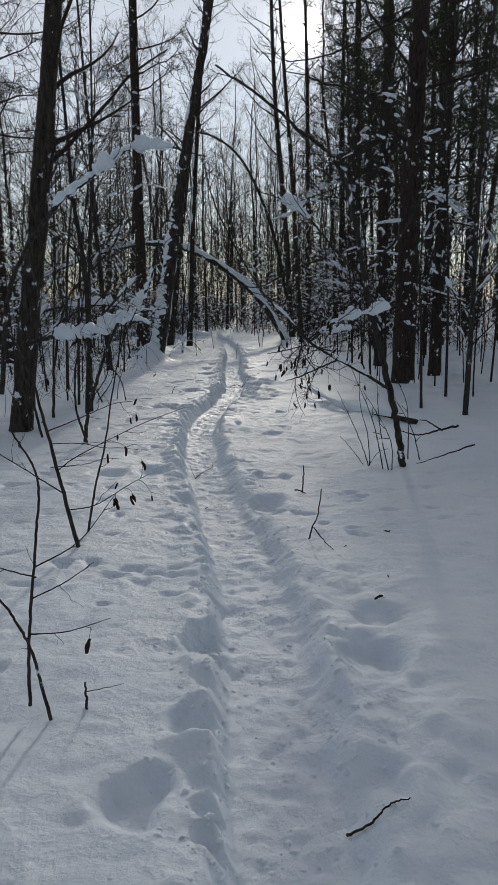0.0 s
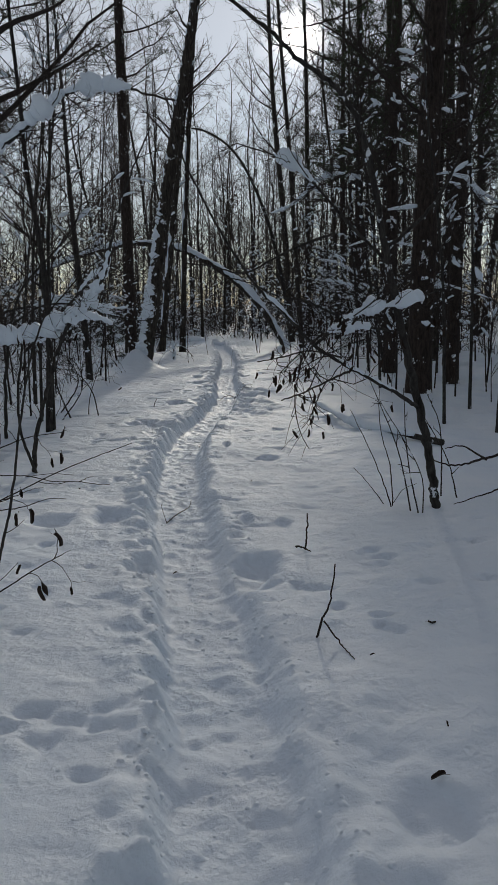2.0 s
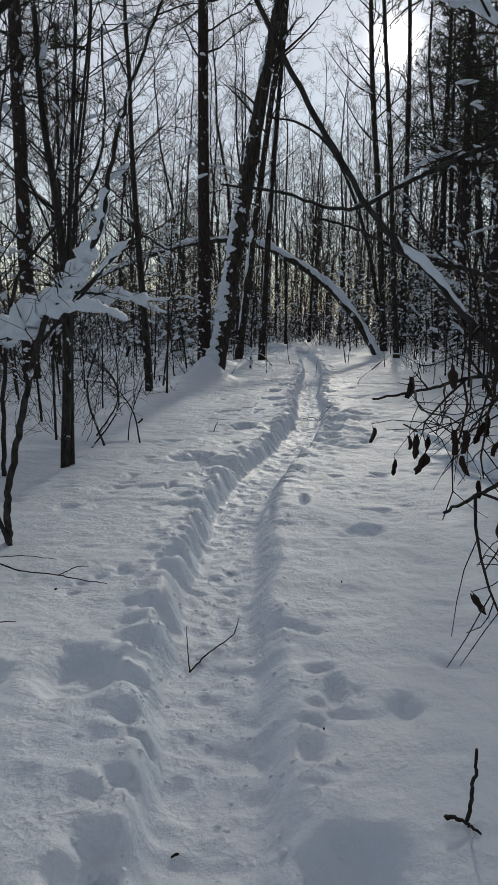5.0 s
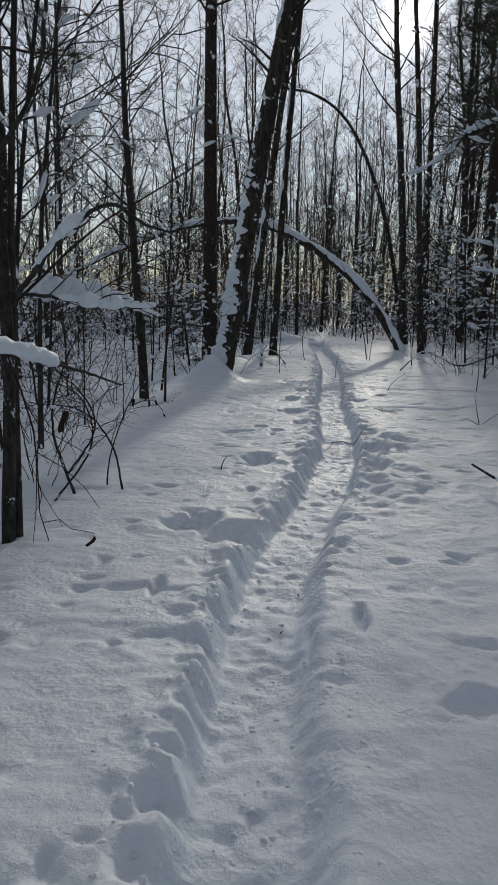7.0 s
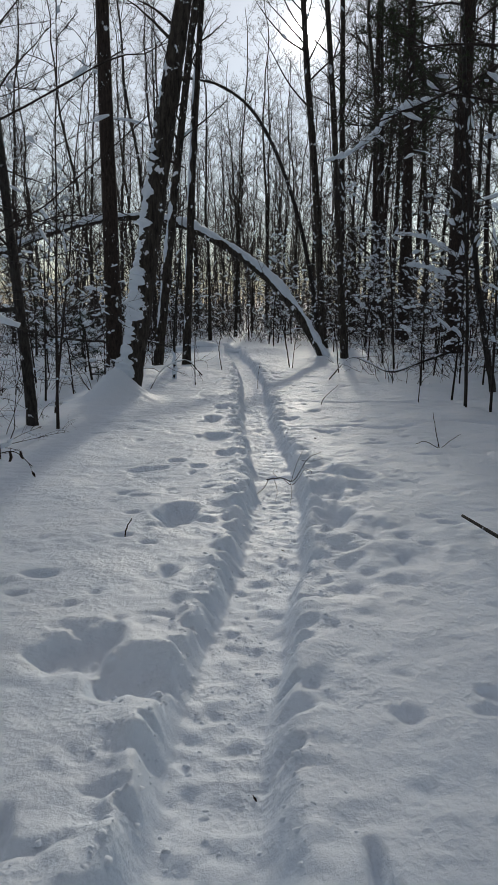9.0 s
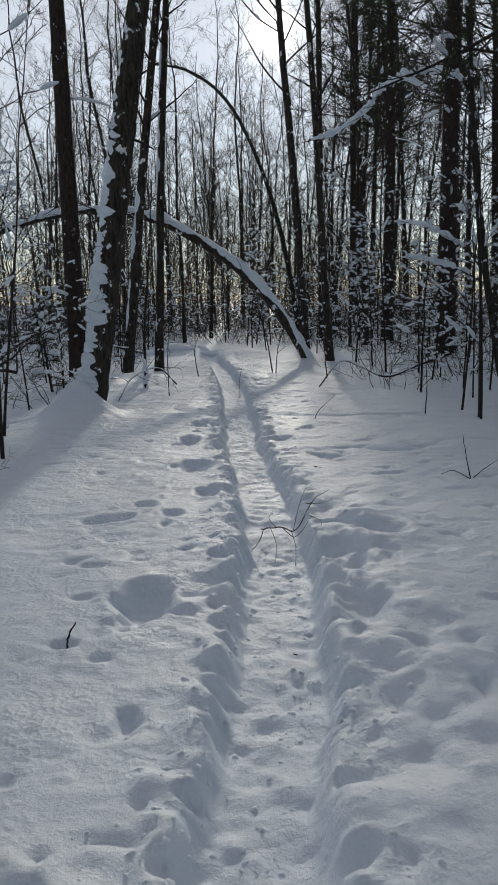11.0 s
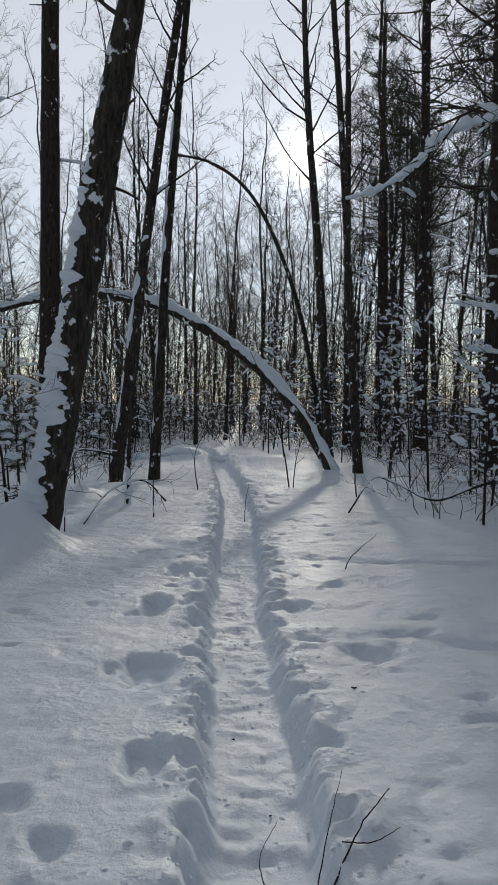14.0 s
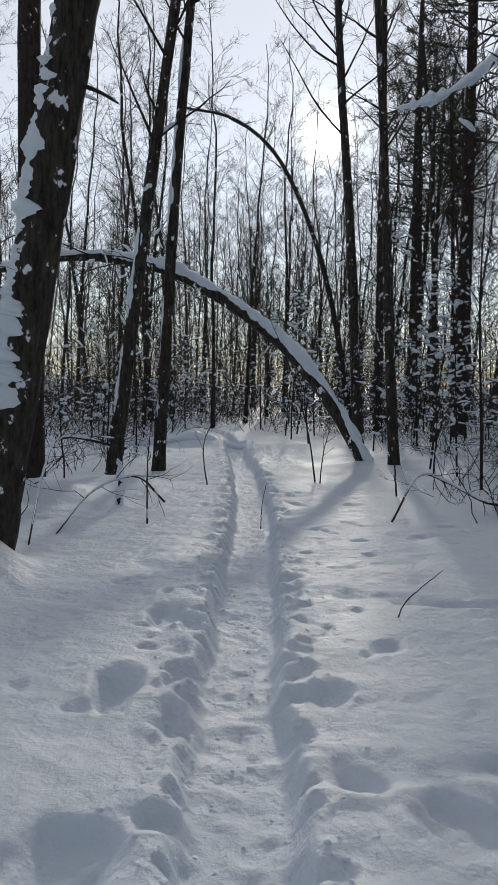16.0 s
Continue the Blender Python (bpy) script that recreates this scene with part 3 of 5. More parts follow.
def tiered_sapling(rng, root, height):
    """Young tree with flat, spreading tiers of twigs, each lined with snow."""
    b_trunk, b_limb, b_twig, b_snow = Build(), Build(), Build(), Build()
    line = trunk_line(rng, height, (0.05 * rng.normal(), 0.03), 0.12, 12)
    b_trunk.tube(line, np.linspace(0.008 + 0.003 * height, 0.004, 12), 6)
    for k in range(int(9 * height)):
        u = 0.12 + 0.86 * rng.random()
        p, d = along(line, u)
        a = rng.random() * 2 * math.pi
        ln = (0.35 + 0.75 * rng.random()) * (1.15 - 0.6 * u) * height ** 0.3
        limb = wander(rng, p, (math.cos(a), math.sin(a), 0.25 + 0.2 * rng.normal()), ln, 6, 0.22, -0.03)
        b_limb.tube(limb, np.linspace(0.005, 0.002, len(limb)), 4)
        for _ in range(1 + int(rng.random() < 0.6)):
            i = int(rng.integers(0, 4))
            m = 2
            b_snow.pad(curve_pts(limb[i:i + m], 6), np.full(6, 0.007), 0.016 + 0.03 * rng.random() ** 2, rng, 1.6, 6, even=2)
        spray(rng, limb, ln * 0.6, b_limb, b_twig, 5, 3, 0.0028, -0.01, b_snow, 0.45, 0.026, (0.2, 1.0))
    part("trunk", b_trunk, BARK_TWIG, root)
    part("branchwork", b_limb, BARK_TWIG, root)
    part("twigwork", b_twig, BARK_TWIG, root)
    part("snow_dusting", b_snow, SNOW_SOFT, root, "lines and clumps of white snow on the twigs")
    return root


# the leaning tree beside the trail, snow plastered along its upper side
rng = np.random.default_rng(11)
root = thing("leaning_tree", 0, 0, "leaning rough-barked birch with snow plastered along its upper side", "tree", z=0)
lean_line = curve_pts(((-1.98, 18.4, -0.15), (-1.80, 18.4, 0.9), (-1.45, 18.38, 3.02), (-1.22, 18.37, 4.3), (-1.0, 18.37, 5.5), (-0.43, 18.35, 8.5), (0.1, 18.35, 12.0)), 46)
b = Build()
lean_r = flare(np.interp(np.linspace(0, 1, 46), (0, 0.1, 0.5, 1), (0.19, 0.172, 0.15, 0.07)), 0.15)
b.tube(lean_line, lean_r, 16, 0.05, rng)
part("trunk", b, BARK_BIRCH, root)
b, bl, bt, bs = Build(), Build(), Build(), Build()
for i0, i1, fat, thick in ((0, 6, 1.15, 0.09), (3, 12, 0.9, 0.07), (9, 18, 0.66, 0.06), (15, 24, 0.52, 0.05), (22, 34, 0.42, 0.045), (31, 44, 0.36, 0.04)):
    fine = curve_pts(lean_line[i0:i1 + 1], 14 * (i1 - i0))
    rr = np.interp(np.linspace(i0, i1, len(fine)), np.arange(46), lean_r)
    edge = fine + np.array((-0.35, -0.12, 0)) * (rr * (1.15 - fat))[:, None]
    b.lumps(edge, rr * fat, thick, rng, 0.85, (-0.9, -0.42, 0.1), 0.3, 0.075)
part("snow", b, SNOW_SOFT, root, "white snow plastered on the upper side of the trunk")
for k in range(16):
    p, d = along(lean_line, 0.62 + 0.38 * (k + rng.random()) / 16)
    a = rng.random() * 6.28
    limb = wander(rng, p, (math.cos(a), math.sin(a), 0.7), 1.6 * (0.6 + 0.7 * rng.random()), 7, 0.16, 0.04)
    bl.tube(limb, np.linspace(0.03, 0.006, len(limb)), 5)
    spray(rng, limb, 1.0, bl, bt, 6, 4, 0.006, 0.02)
for zt, out in ((4.6, (1, -0.2, -0.3)), (5.6, (0.8, -0.5, 0.5))):
    p, d = along(lean_line, zt / 12.4 + 0.02)
    st = wander(rng, p + unit(out) * 0.12, out, 0.32, 4, 0.25)
    bl.tube(st, np.linspace(0.02, 0.008, len(st)), 5, 0.1, rng)
part("branchwork", bl, BARK_TWIG, root)
part("twigwork", bt, BARK_TWIG, root)


def hero(name, label, way, r0, r1, limbs, start, limb_len, bark, seed, snow_side=0.0, **kw):
    g = np.random.default_rng(seed)
    ob = thing(name, 0, 0, label, "tree", z=0)
    line = curve_pts(way, 30)
    if bark is BARK_PINE:
        pine_tree(g, ob, line, r0, r1, limbs, start, limb_len, **kw)
    else:
        bare_tree(g, ob, line, r0, r1, limbs, start, limb_len, bark, split=True, **kw)
    if snow_side:
        s = Build()
        j = 1
        while j < 15:
            m = int(g.integers(2, 4))
            fine = curve_pts(line[j:j + m], 12)
            s.pad(fine, np.full(12, r0 * 0.75), snow_side, g, 0.35 + 0.35 * g.random(), 8, (-0.8, -0.3 - 0.5 * g.random(), 0.1), 3)
            j += m - 1 + int(g.integers(0, 3))
        part("snow_dusting", s, SNOW_SOFT, ob, "strips of white snow stuck to the trunk")
    return ob


def up(x, y, *pts):
    """Way points of a trunk from its foot; each point is x, z."""
    return [(x, y, -0.2)] + [(px, y, pz) for px, pz in pts]


hero("pine_tree", "tall straight pine with reddish bark flecked with snow", up(-2.74, 21.86, (-2.72, 3), (-2.70, 8), (-2.6, 17)), 0.18, 0.09, 26, 0.62, 2.0, BARK_PINE, 21, stubs=10)
hero("birch_tree", "slightly leaning dark birch with snow stuck to its bark", up(-2.07, 23.6, (-1.93, 0.97), (-1.57, 3.84), (-1.1, 7.28), (-0.5, 11)), 0.13, 0.05, 18, 0.55, 1.8, BARK_BIRCH, 22, 0.03)
hero("birch_tree", "thin leaning dark birch flecked with snow", up(-1.43, 24.05, (-1.2, 4.38), (-0.91, 8.11), (-0.6, 12)), 0.10, 0.04, 18, 0.5, 1.6, BARK_BIRCH, 23, 0.02)
hero("birch_tree", "slender forked birch standing dark against the sun", up(2.62, 30, (2.55, 0.76), (2.25, 5.04), (1.9, 8.87), (1.74, 11.84), (1.6, 16)), 0.15, 0.05, 26, 0.5, 3.4, BARK_BIRCH, 24, rise=0.9)
hero("birch_tree", "slender dark birch with a straight trunk", up(2.58, 25.5, (2.39, 2.41), (2.15, 6.03), (1.86, 9.5), (1.6, 13)), 0.10, 0.04, 22, 0.45, 1.6, BARK_BIRCH, 25)
hero("pine_tree", "tall dark pine with tufted upper boughs", up(5.62, 32, (5.6, 5), (5.5, 11), (5.4, 18)), 0.20, 0.09, 52, 0.40, 2.6, BARK_PINE, 26, size=0.25)
hero("pine_tree", "thick dark pine with snow caught on its stubs", up(5.6, 26.2, (5.55, 5), (5.5, 11), (5.4, 18)), 0.25, 0.11, 50, 0.38, 2.6, BARK_PINE, 27, stubs=20, size=0.25)
hero("birch_tree", "tall slim birch with short side twigs", up(3.7, 33.5, (3.6, 5), (3.5, 11), (3.3, 16)), 0.13, 0.06, 24, 0.3, 1.5, BARK_BIRCH, 28)
hero("pine_tree", "tall pine with tufted upper boughs", up(6.5, 42, (6.5, 5), (6.4, 11), (6.4, 18)), 0.19, 0.08, 46, 0.4, 2.6, BARK_PINE, 29, size=0.25)
hero("pine_tree", "thick dark pine trunk beside the trail", up(3.0, 12.1, (3.02, 3), (3.08, 8), (3.1, 16)), 0.20, 0.11, 30, 0.36, 2.4, BARK_PINE, 30, stubs=22)
hero("pine_tree", "dark pine trunk with dead stubs", up(4.2, 14.3, (4.2, 3), (4.25, 8), (4.3, 16)), 0.13, 0.07, 30, 0.36, 2.2, BARK_PINE, 31, stubs=18)
hero("pine_tree", "dark pine trunk with dead stubs", up(3.45, 16.1, (3.42, 3), (3.4, 8), (3.3, 16)), 0.14, 0.07, 34, 0.34, 2.4, BARK_PINE, 32, stubs=16)
hero("pine_tree", "dark slim pine trunk", up(5.1, 17.4, (5.1, 3), (5.15, 8), (5.1, 16)), 0.13, 0.07, 34, 0.34, 2.4, BARK_PINE, 33, stubs=16)
hero("birch_tree", "thick leaning dark trunk among brushwood", up(-2.62, 8.5, (-2.36, 1.6), (-2.1, 3.3), (-1.8, 5.5), (-1.2, 10)), 0.14, 0.07, 13, 0.32, 2.6, BARK_BIRCH, 34, subs=9, twigs=5, thick=0.005)
hero("pine_tree", "dark straight pine trunk at the thicket's edge", up(-5.6, 17.6, (-5.6, 3), (-5.55, 8), (-5.5, 16)), 0.17, 0.08, 26, 0.5, 2.2, BARK_PINE, 35, stubs=14)
hero("aspen_tree", "thin dark young tree with a forked top", up(-2.76, 15.9, (-2.78, 0.6), (-2.89, 2.44), (-2.96, 3.87), (-2.98, 5.2), (-3.1, 8)), 0.075, 0.02, 17, 0.3, 2.0, BARK_GREY, 36, subs=8, twigs=4, thick=0.005)
hero("aspen_tree", "thin dark young tree with a kinked stem", up(-2.01, 9.63, (-1.93, 1.12), (-1.95, 2.03), (-2.05, 2.89), (-2.08, 3.71), (-2.2, 6)), 0.042, 0.015, 22, 0.25, 2.0, BARK_GREY, 37, subs=8, twigs=4, thick=0.004)
hero("aspen_tree", "thin dark straight young tree", up(-1.97, 9.7, (-1.91, 1.67), (-1.86, 2.47), (-1.77, 3.7), (-1.7, 6)), 0.025, 0.01, 18, 0.3, 1.9, BARK_GREY, 38, subs=8, twigs=4, thick=0.004)
hero("aspen_tree", "thin dark sapling with a bare foot", up(3.18, 9.3, (3.2, 1.2), (3.2, 3), (3.3, 6)), 0.04, 0.015, 22, 0.25, 2.0, BARK_GREY, 39, subs=8, twigs=4, thick=0.004)

fine_growth = dict(rise=0.55, lift=0.0, subs=10, twigs=6, thick=0.0032, snow_rate=0.3)
for k, (x, y, tx, h, r) in enumerate(((-2.3, 10.4, -1.9, 4.6, 0.022), (-2.9, 12.3, -2.5, 5.2, 0.028), (-3.0, 8.2, -2.6, 4.8, 0.022),
                                      (2.75, 9.9, 2.4, 4.4, 0.022), (2.7, 13.4, 2.3, 5.0, 0.026), (3.5, 11.2, 3.3, 4.8, 0.024), (4.0, 15.6, 3.6, 5.2, 0.028), (3.0, 17.2, 2.7, 4.4, 0.024))):
    hero("young_tree", "slim young leafless tree with many fine crooked twigs", up(x, y, (0.7 * x + 0.3 * tx, 0.4 * h), (tx, 0.8 * h), (1.2 * tx - 0.2 * x, h)), r, 0.006, 20, 0.16, 1.9, BARK_GREY, 130 + k, **fine_growth)

# birch bent over into an arch
rng = np.random.default_rng(41)
root = thing("arched_birch", 0, 0, "birch bent into a low arch under a thick ridge of snow", "tree", z=0)
arch_way = ((2.12, 25, -0.15), (1.97, 25, 0.1), (1.41, 25, 1.05), (0.74, 25, 1.89), (0.13, 25, 2.42), (-0.58, 25, 2.89), (-1.3, 25, 3.26), (-2.12, 25, 3.45),
            (-2.95, 25, 3.5), (-3.89, 25, 3.36), (-5.0, 25, 3.02), (-6.1, 25, 2.6), (-7.4, 25, 1.9), (-8.6, 25.1, 1.2))
arch_line = curve_pts(arch_way, 70) - np.array((0, 0, 0.06))
arch_r = np.interp(np.linspace(0, 1, 70), (0, 0.5, 1), (0.115, 0.085, 0.03))
b = Build()
b.tube(arch_line, arch_r, 12, 0.05, rng)
part("trunk", b, BARK_BIRCH, root)
for a, e in ((2, 12), (11, 27), (26, 40), (39, 52), (51, 62), (61, 69)):
    fine = curve_pts(arch_line[a:e + 1], 40)
    b = Build()
    b.pad(fine, np.interp(np.linspace(a, e, 40), np.arange(70), arch_r), 0.085 if a > 8 else 0.06, rng, 1.02, 10)
    part("snow_ridge", b, SNOW_SOFT, root, "thick ridge of white snow along the arch")
bl, bt, bs = Build(), Build(), Build()
for k in range(26):
    p, d = along(arch_line, 0.5 + 0.49 * rng.random())
    limb = wander(rng, p, (-0.7, rng.normal() * 0.6, 0.5 * rng.normal()), 1.3 * (0.4 + rng.random()), 6, 0.2, -0.06)
    bl.tube(limb, np.linspace(0.014, 0.004, len(limb)), 4)
    spray(rng, limb, 0.8, bl, bt, 4, 3, 0.005, -0.05, bs, 0.5, 0.04)
part("branchwork", bl, BARK_TWIG, root)
part("twigwork", bt, BARK_TWIG, root)
part("snow_dusting", bs, SNOW_SOFT, root)

# thin tree bowed to one side behind the arch
hero("bowed_birch", "thin birch bowed over to one side, bare", [(2.9, 33, -0.2), (2.3, 33, 3.2), (1.6, 33, 5.6), (0.6, 33, 7.6), (-0.6, 33, 8.6), (-2.0, 33, 8.9)], 0.09, 0.03, 16, 0.5, 1.4, BARK_GREY, 43)

# ---- shrubs at the trail ----


def dry_leaf(seed):
    """One shrivelled hanging leaf with a stalk."""
    g = np.random.default_rng(seed)
    bb = Build()
    n = 6
    verts, faces = [], []
    for i in range(n):
        u = i / (n - 1)
        w = 0.011 * math.sin(math.pi * (0.08 + 0.86 * u)) * (1 + 0.15 * g.normal())
        z, y = -0.015 - 0.062 * u, 0.010 * math.sin(3 * u + seed)
        verts += [(-w, y + 0.008, z), (-w * 0.45, y - 0.004, z), (w * 0.3, y - 0.005, z), (w, y + 0.010, z)]
    for i in range(n - 1):
        for j in range(3):
            q = i * 4 + j
            faces.append((q, q + 1, q + 5, q + 4))
    bb.add(verts, faces)
    bb.tube([(0, 0, 0.004), (0.001, 0, -0.008), (0, 0.004, -0.018)], (0.0012, 0.001, 0.001), 3)
    return bb.mesh("dry_leaf", DRY_LEAF)


LEAVES = [dry_leaf(s) for s in (1, 2, 3)]


def hang_leaf(g, parent, p, size=1.0):
    ob = new("leaf", LEAVES[int(g.integers(0, 3))])
    ob.parent = parent
    ob.matrix_basis = pose(*p, g.normal() * 14, g.normal() * 14, g.random() * 360) @ Matrix.Scale(size * (0.6 + 0.45 * g.random()), 4)
    return ob


def shrub(name, label, seed, stems, twig_len=0.4, subs=5, twigs=2, snow=(), leaves=0, leaf_z=(0, 9), thick=0.004):
    """A shrub of given stems: (way, r0, r1). snow: (stem, from, to, height). Each stem, twig set and leaf is a part."""
    g = np.random.default_rng(seed)
    ob = thing(name, 0, 0, label, "shrub", z=0)
    bt, lines, spots, stem_obs = Build(), [], [], []
    for way, r0, r1 in stems:
        line = curve_pts(way, 9 * len(way))
        line[1:-1] += g.normal(0, min(0.0045, 0.16 * r0), line[1:-1].shape)
        lines.append((line, r0, r1))
        bb = Build()
        bb.tube(line, np.linspace(r0, r1, len(line)), 8, 0.06, g)
        stem_obs.append(part("stem", bb, BARK_GREY, ob))
        if subs:
            n0 = len(bt.v)
            spray(g, line, twig_len, bt, bt, subs, twigs, thick, 0.03, None, 0, 0, (0.3, 1.0))
            spots += [v[-1] for v in bt.v[n0:]]
    twig_ob = part("twigwork", bt, BARK_TWIG, ob)
    for k, a, e, h in snow:
        line, r0, r1 = lines[k]
        i0, i1 = int(a * (len(line) - 1)), int(e * (len(line) - 1))
        fine = curve_pts(line[i0:i1 + 1], 30)
        bb = Build()
        bb.lumps(fine, np.full(30, max(r0 + (r1 - r0) * a, 0.008)), h * 1.25, g, 1.1 if h > 0.03 else 0.85, wide=0.45)
        part("snow_cushion", bb, SNOW_SOFT, stem_obs[k], "thick cushion of white snow on the stem")
    spots = [p for p in spots if leaf_z[0] < p[2] < leaf_z[1]]
    for k in range(min(leaves, len(spots))):
        hang_leaf(g, twig_ob, spots[int(g.integers(0, len(spots)))])
    return ob


# big shrub at the trail with a long branch reaching over it
shrub("shrub", "dark leafless shrub with snow cushions and shrivelled brown leaves", 51, (
    (((1.63, 6.42, -0.05), (1.58, 6.4, 0.25), (1.47, 6.38, 0.72), (1.31, 6.3, 1.25), (1.17, 6.25, 1.79), (1.04, 6.2, 2.35), (0.87, 6.2, 2.72), (0.6, 6.2, 2.92), (0.3, 6.15, 3.15), (-0.1, 6.1, 3.4)), 0.034, 0.008),
    (((1.47, 6.38, 0.72), (1.21, 6.1, 0.88), (0.92, 5.95, 1.04), (0.66, 5.85, 1.2), (0.47, 5.78, 1.4), (0.3, 5.75, 1.56), (0.1, 5.7, 1.86), (-0.1, 5.68, 2.25), (-0.2, 5.7, 2.6)), 0.0145, 0.004),
    (((1.31, 6.3, 1.25), (1.0, 6.0, 1.3), (0.75, 5.8, 1.28), (0.55, 5.6, 1.2)), 0.010, 0.004),
    (((1.2, 6.26, 1.7), (0.95, 6.3, 1.95), (0.7, 6.42, 2.25), (0.5, 6.45, 2.4), (0.2, 6.45, 2.5)), 0.012, 0.004),
    (((0.92, 5.95, 1.04), (0.75, 5.75, 1.0), (0.55, 5.5, 0.95), (0.42, 5.35, 0.93)), 0.008, 0.003),
    (((0.66, 5.85, 1.2), (0.9, 5.8, 1.38), (1.2, 5.8, 1.45), (1.5, 5.9, 1.55)), 0.010, 0.004),
    (((1.17, 6.25, 1.79), (1.5, 6.3, 2.1), (1.75, 6.4, 2.6), (1.9, 6.4, 3.3)), 0.014, 0.005),
    (((0.83, 6.30, 1.90), (0.65, 6.25, 1.84), (0.45, 6.20, 1.75), (0.24, 6.15, 1.65), (0.04, 6.10, 1.69), (-0.14, 6.05, 1.71)), 0.010, 0.003),
    (((0.87, 6.30, 1.37), (0.64, 6.25, 1.47), (0.46, 6.20, 1.50), (0.29, 6.15, 1.58), (0.14, 6.10, 1.62)), 0.009, 0.003),
    (((0.90, 6.30, 1.09), (0.66, 6.10, 1.15), (0.48, 6.00, 1.12), (0.31, 5.90, 1.10)), 0.007, 0.003),
), 0.7, 18, 5, ((1, 0.12, 0.3, 0.006), (1, 0.45, 0.6, 0.006), (2, 0.3, 0.7, 0.04), (3, 0.5, 0.8, 0.05), (5, 0.3, 0.55, 0.045), (5, 0.55, 0.8, 0.035), ), 75, (0.75, 1.5))
shrub("shrub", "thin bare shoots rising from the snow", 52, (
    (((1.43, 6.35, -0.05), (1.3, 6.3, 0.45), (1.05, 6.2, 1.0)), 0.006, 0.002), (((1.47, 6.3, -0.05), (1.35, 6.2, 0.4), (1.28, 6.1, 0.9)), 0.006, 0.002),
    (((1.5, 6.3, -0.05), (1.45, 6.25, 0.3), (1.15, 6.2, 0.8)), 0.005, 0.002), (((1.75, 6.7, -0.05), (1.72, 6.7, 0.5), (1.6, 6.7, 0.8)), 0.006, 0.002),
    (((1.85, 6.6, -0.05), (1.75, 6.6, 0.3), (1.55, 6.6, 0.65)), 0.006, 0.002)), 0.2, 3, 1)
# bushes on the other side, their arms cushioned with snow
shrub("shrub", "dark bush with two long arms under thick snow cushions", 53, (
    (((-1.66, 7.75, -0.05), (-1.58, 7.6, 0.3), (-1.4, 7.45, 0.8), (-1.15, 7.2, 1.3), (-0.82, 6.97, 1.64), (-0.72, 6.9, 1.92), (-0.62, 6.9, 2.25), (-0.4, 6.85, 2.7)), 0.022, 0.005),
    (((-2.6, 8.1, 0.9), (-2.2, 7.9, 1.1), (-1.8, 7.6, 1.18), (-1.45, 7.4, 1.21), (-1.15, 7.2, 1.34), (-0.98, 7.08, 1.46), (-0.8, 6.95, 1.67)), 0.030, 0.008),
    (((-2.4, 7.3, 0.6), (-2.1, 6.9, 1.7), (-1.6, 6.6, 2.33), (-1.3, 6.6, 2.58), (-1.07, 6.6, 2.73), (-0.9, 6.6, 2.86), (-0.57, 6.6, 2.88), (-0.2, 6.6, 2.8)), 0.026, 0.006),
    (((-1.62, 7.7, -0.05), (-1.7, 7.55, 0.5), (-1.6, 7.5, 1.2), (-1.45, 7.4, 2.0), (-1.3, 7.4, 2.8)), 0.014, 0.004),
    (((-1.15, 7.2, 1.34), (-0.98, 7.4, 1.36), (-0.85, 7.7, 1.28), (-0.8, 8.0, 1.2)), 0.008, 0.003),
    (((-2.2, 8.0, -0.05), (-2.3, 7.9, 0.8), (-2.25, 7.8, 1.8), (-2.1, 7.7, 3.0)), 0.016, 0.004),
), 0.85, 20, 5, ((1, 0.3, 0.55, 0.06), (1, 0.52, 0.75, 0.065), (1, 0.72, 0.98, 0.045), (0, 0.55, 0.7, 0.02), (2, 0.3, 0.5, 0.035), (2, 0.48, 0.7, 0.05), (2, 0.68, 0.9, 0.055), (4, 0.1, 0.6, 0.025)), 14, (0.3, 1.3))
shrub("shrub", "thin dark shrub with a few shrivelled leaves", 54, (
    (((-0.98, 4.26, -0.05), (-1.07, 4.26, 0.41), (-1.17, 4.3, 0.84), (-1.26, 4.3, 1.2), (-1.5, 4.3, 1.6)), 0.014, 0.004),
    (((-1.0, 4.6, -0.05), (-0.93, 4.6, 0.3), (-0.85, 4.6, 0.6), (-0.73, 4.6, 1.2), (-0.6, 4.6, 1.5)), 0.009, 0.003),
    (((-1.1, 4.26, 0.5), (-0.95, 4.3, 0.6), (-0.6, 4.5, 0.75), (-0.3, 4.6, 0.85)), 0.004, 0.0015),
    (((-1.03, 4.26, 0.25), (-0.85, 4.2, 0.3), (-0.65, 4.2, 0.42), (-0.5, 4.2, 0.5)), 0.004, 0.0015),
    (((-1.15, 4.3, 0.75), (-0.98, 4.5, 0.8), (-0.8, 4.7, 0.86), (-0.66, 4.85, 0.86)), 0.004, 0.0015),
    (((-1.05, 4.26, 0.35), (-1.3, 4.2, 0.55), (-1.6, 4.2, 0.75)), 0.005, 0.002),
), 0.3, 4, 1, (), 16, (0.3, 1.1), 0.0022)
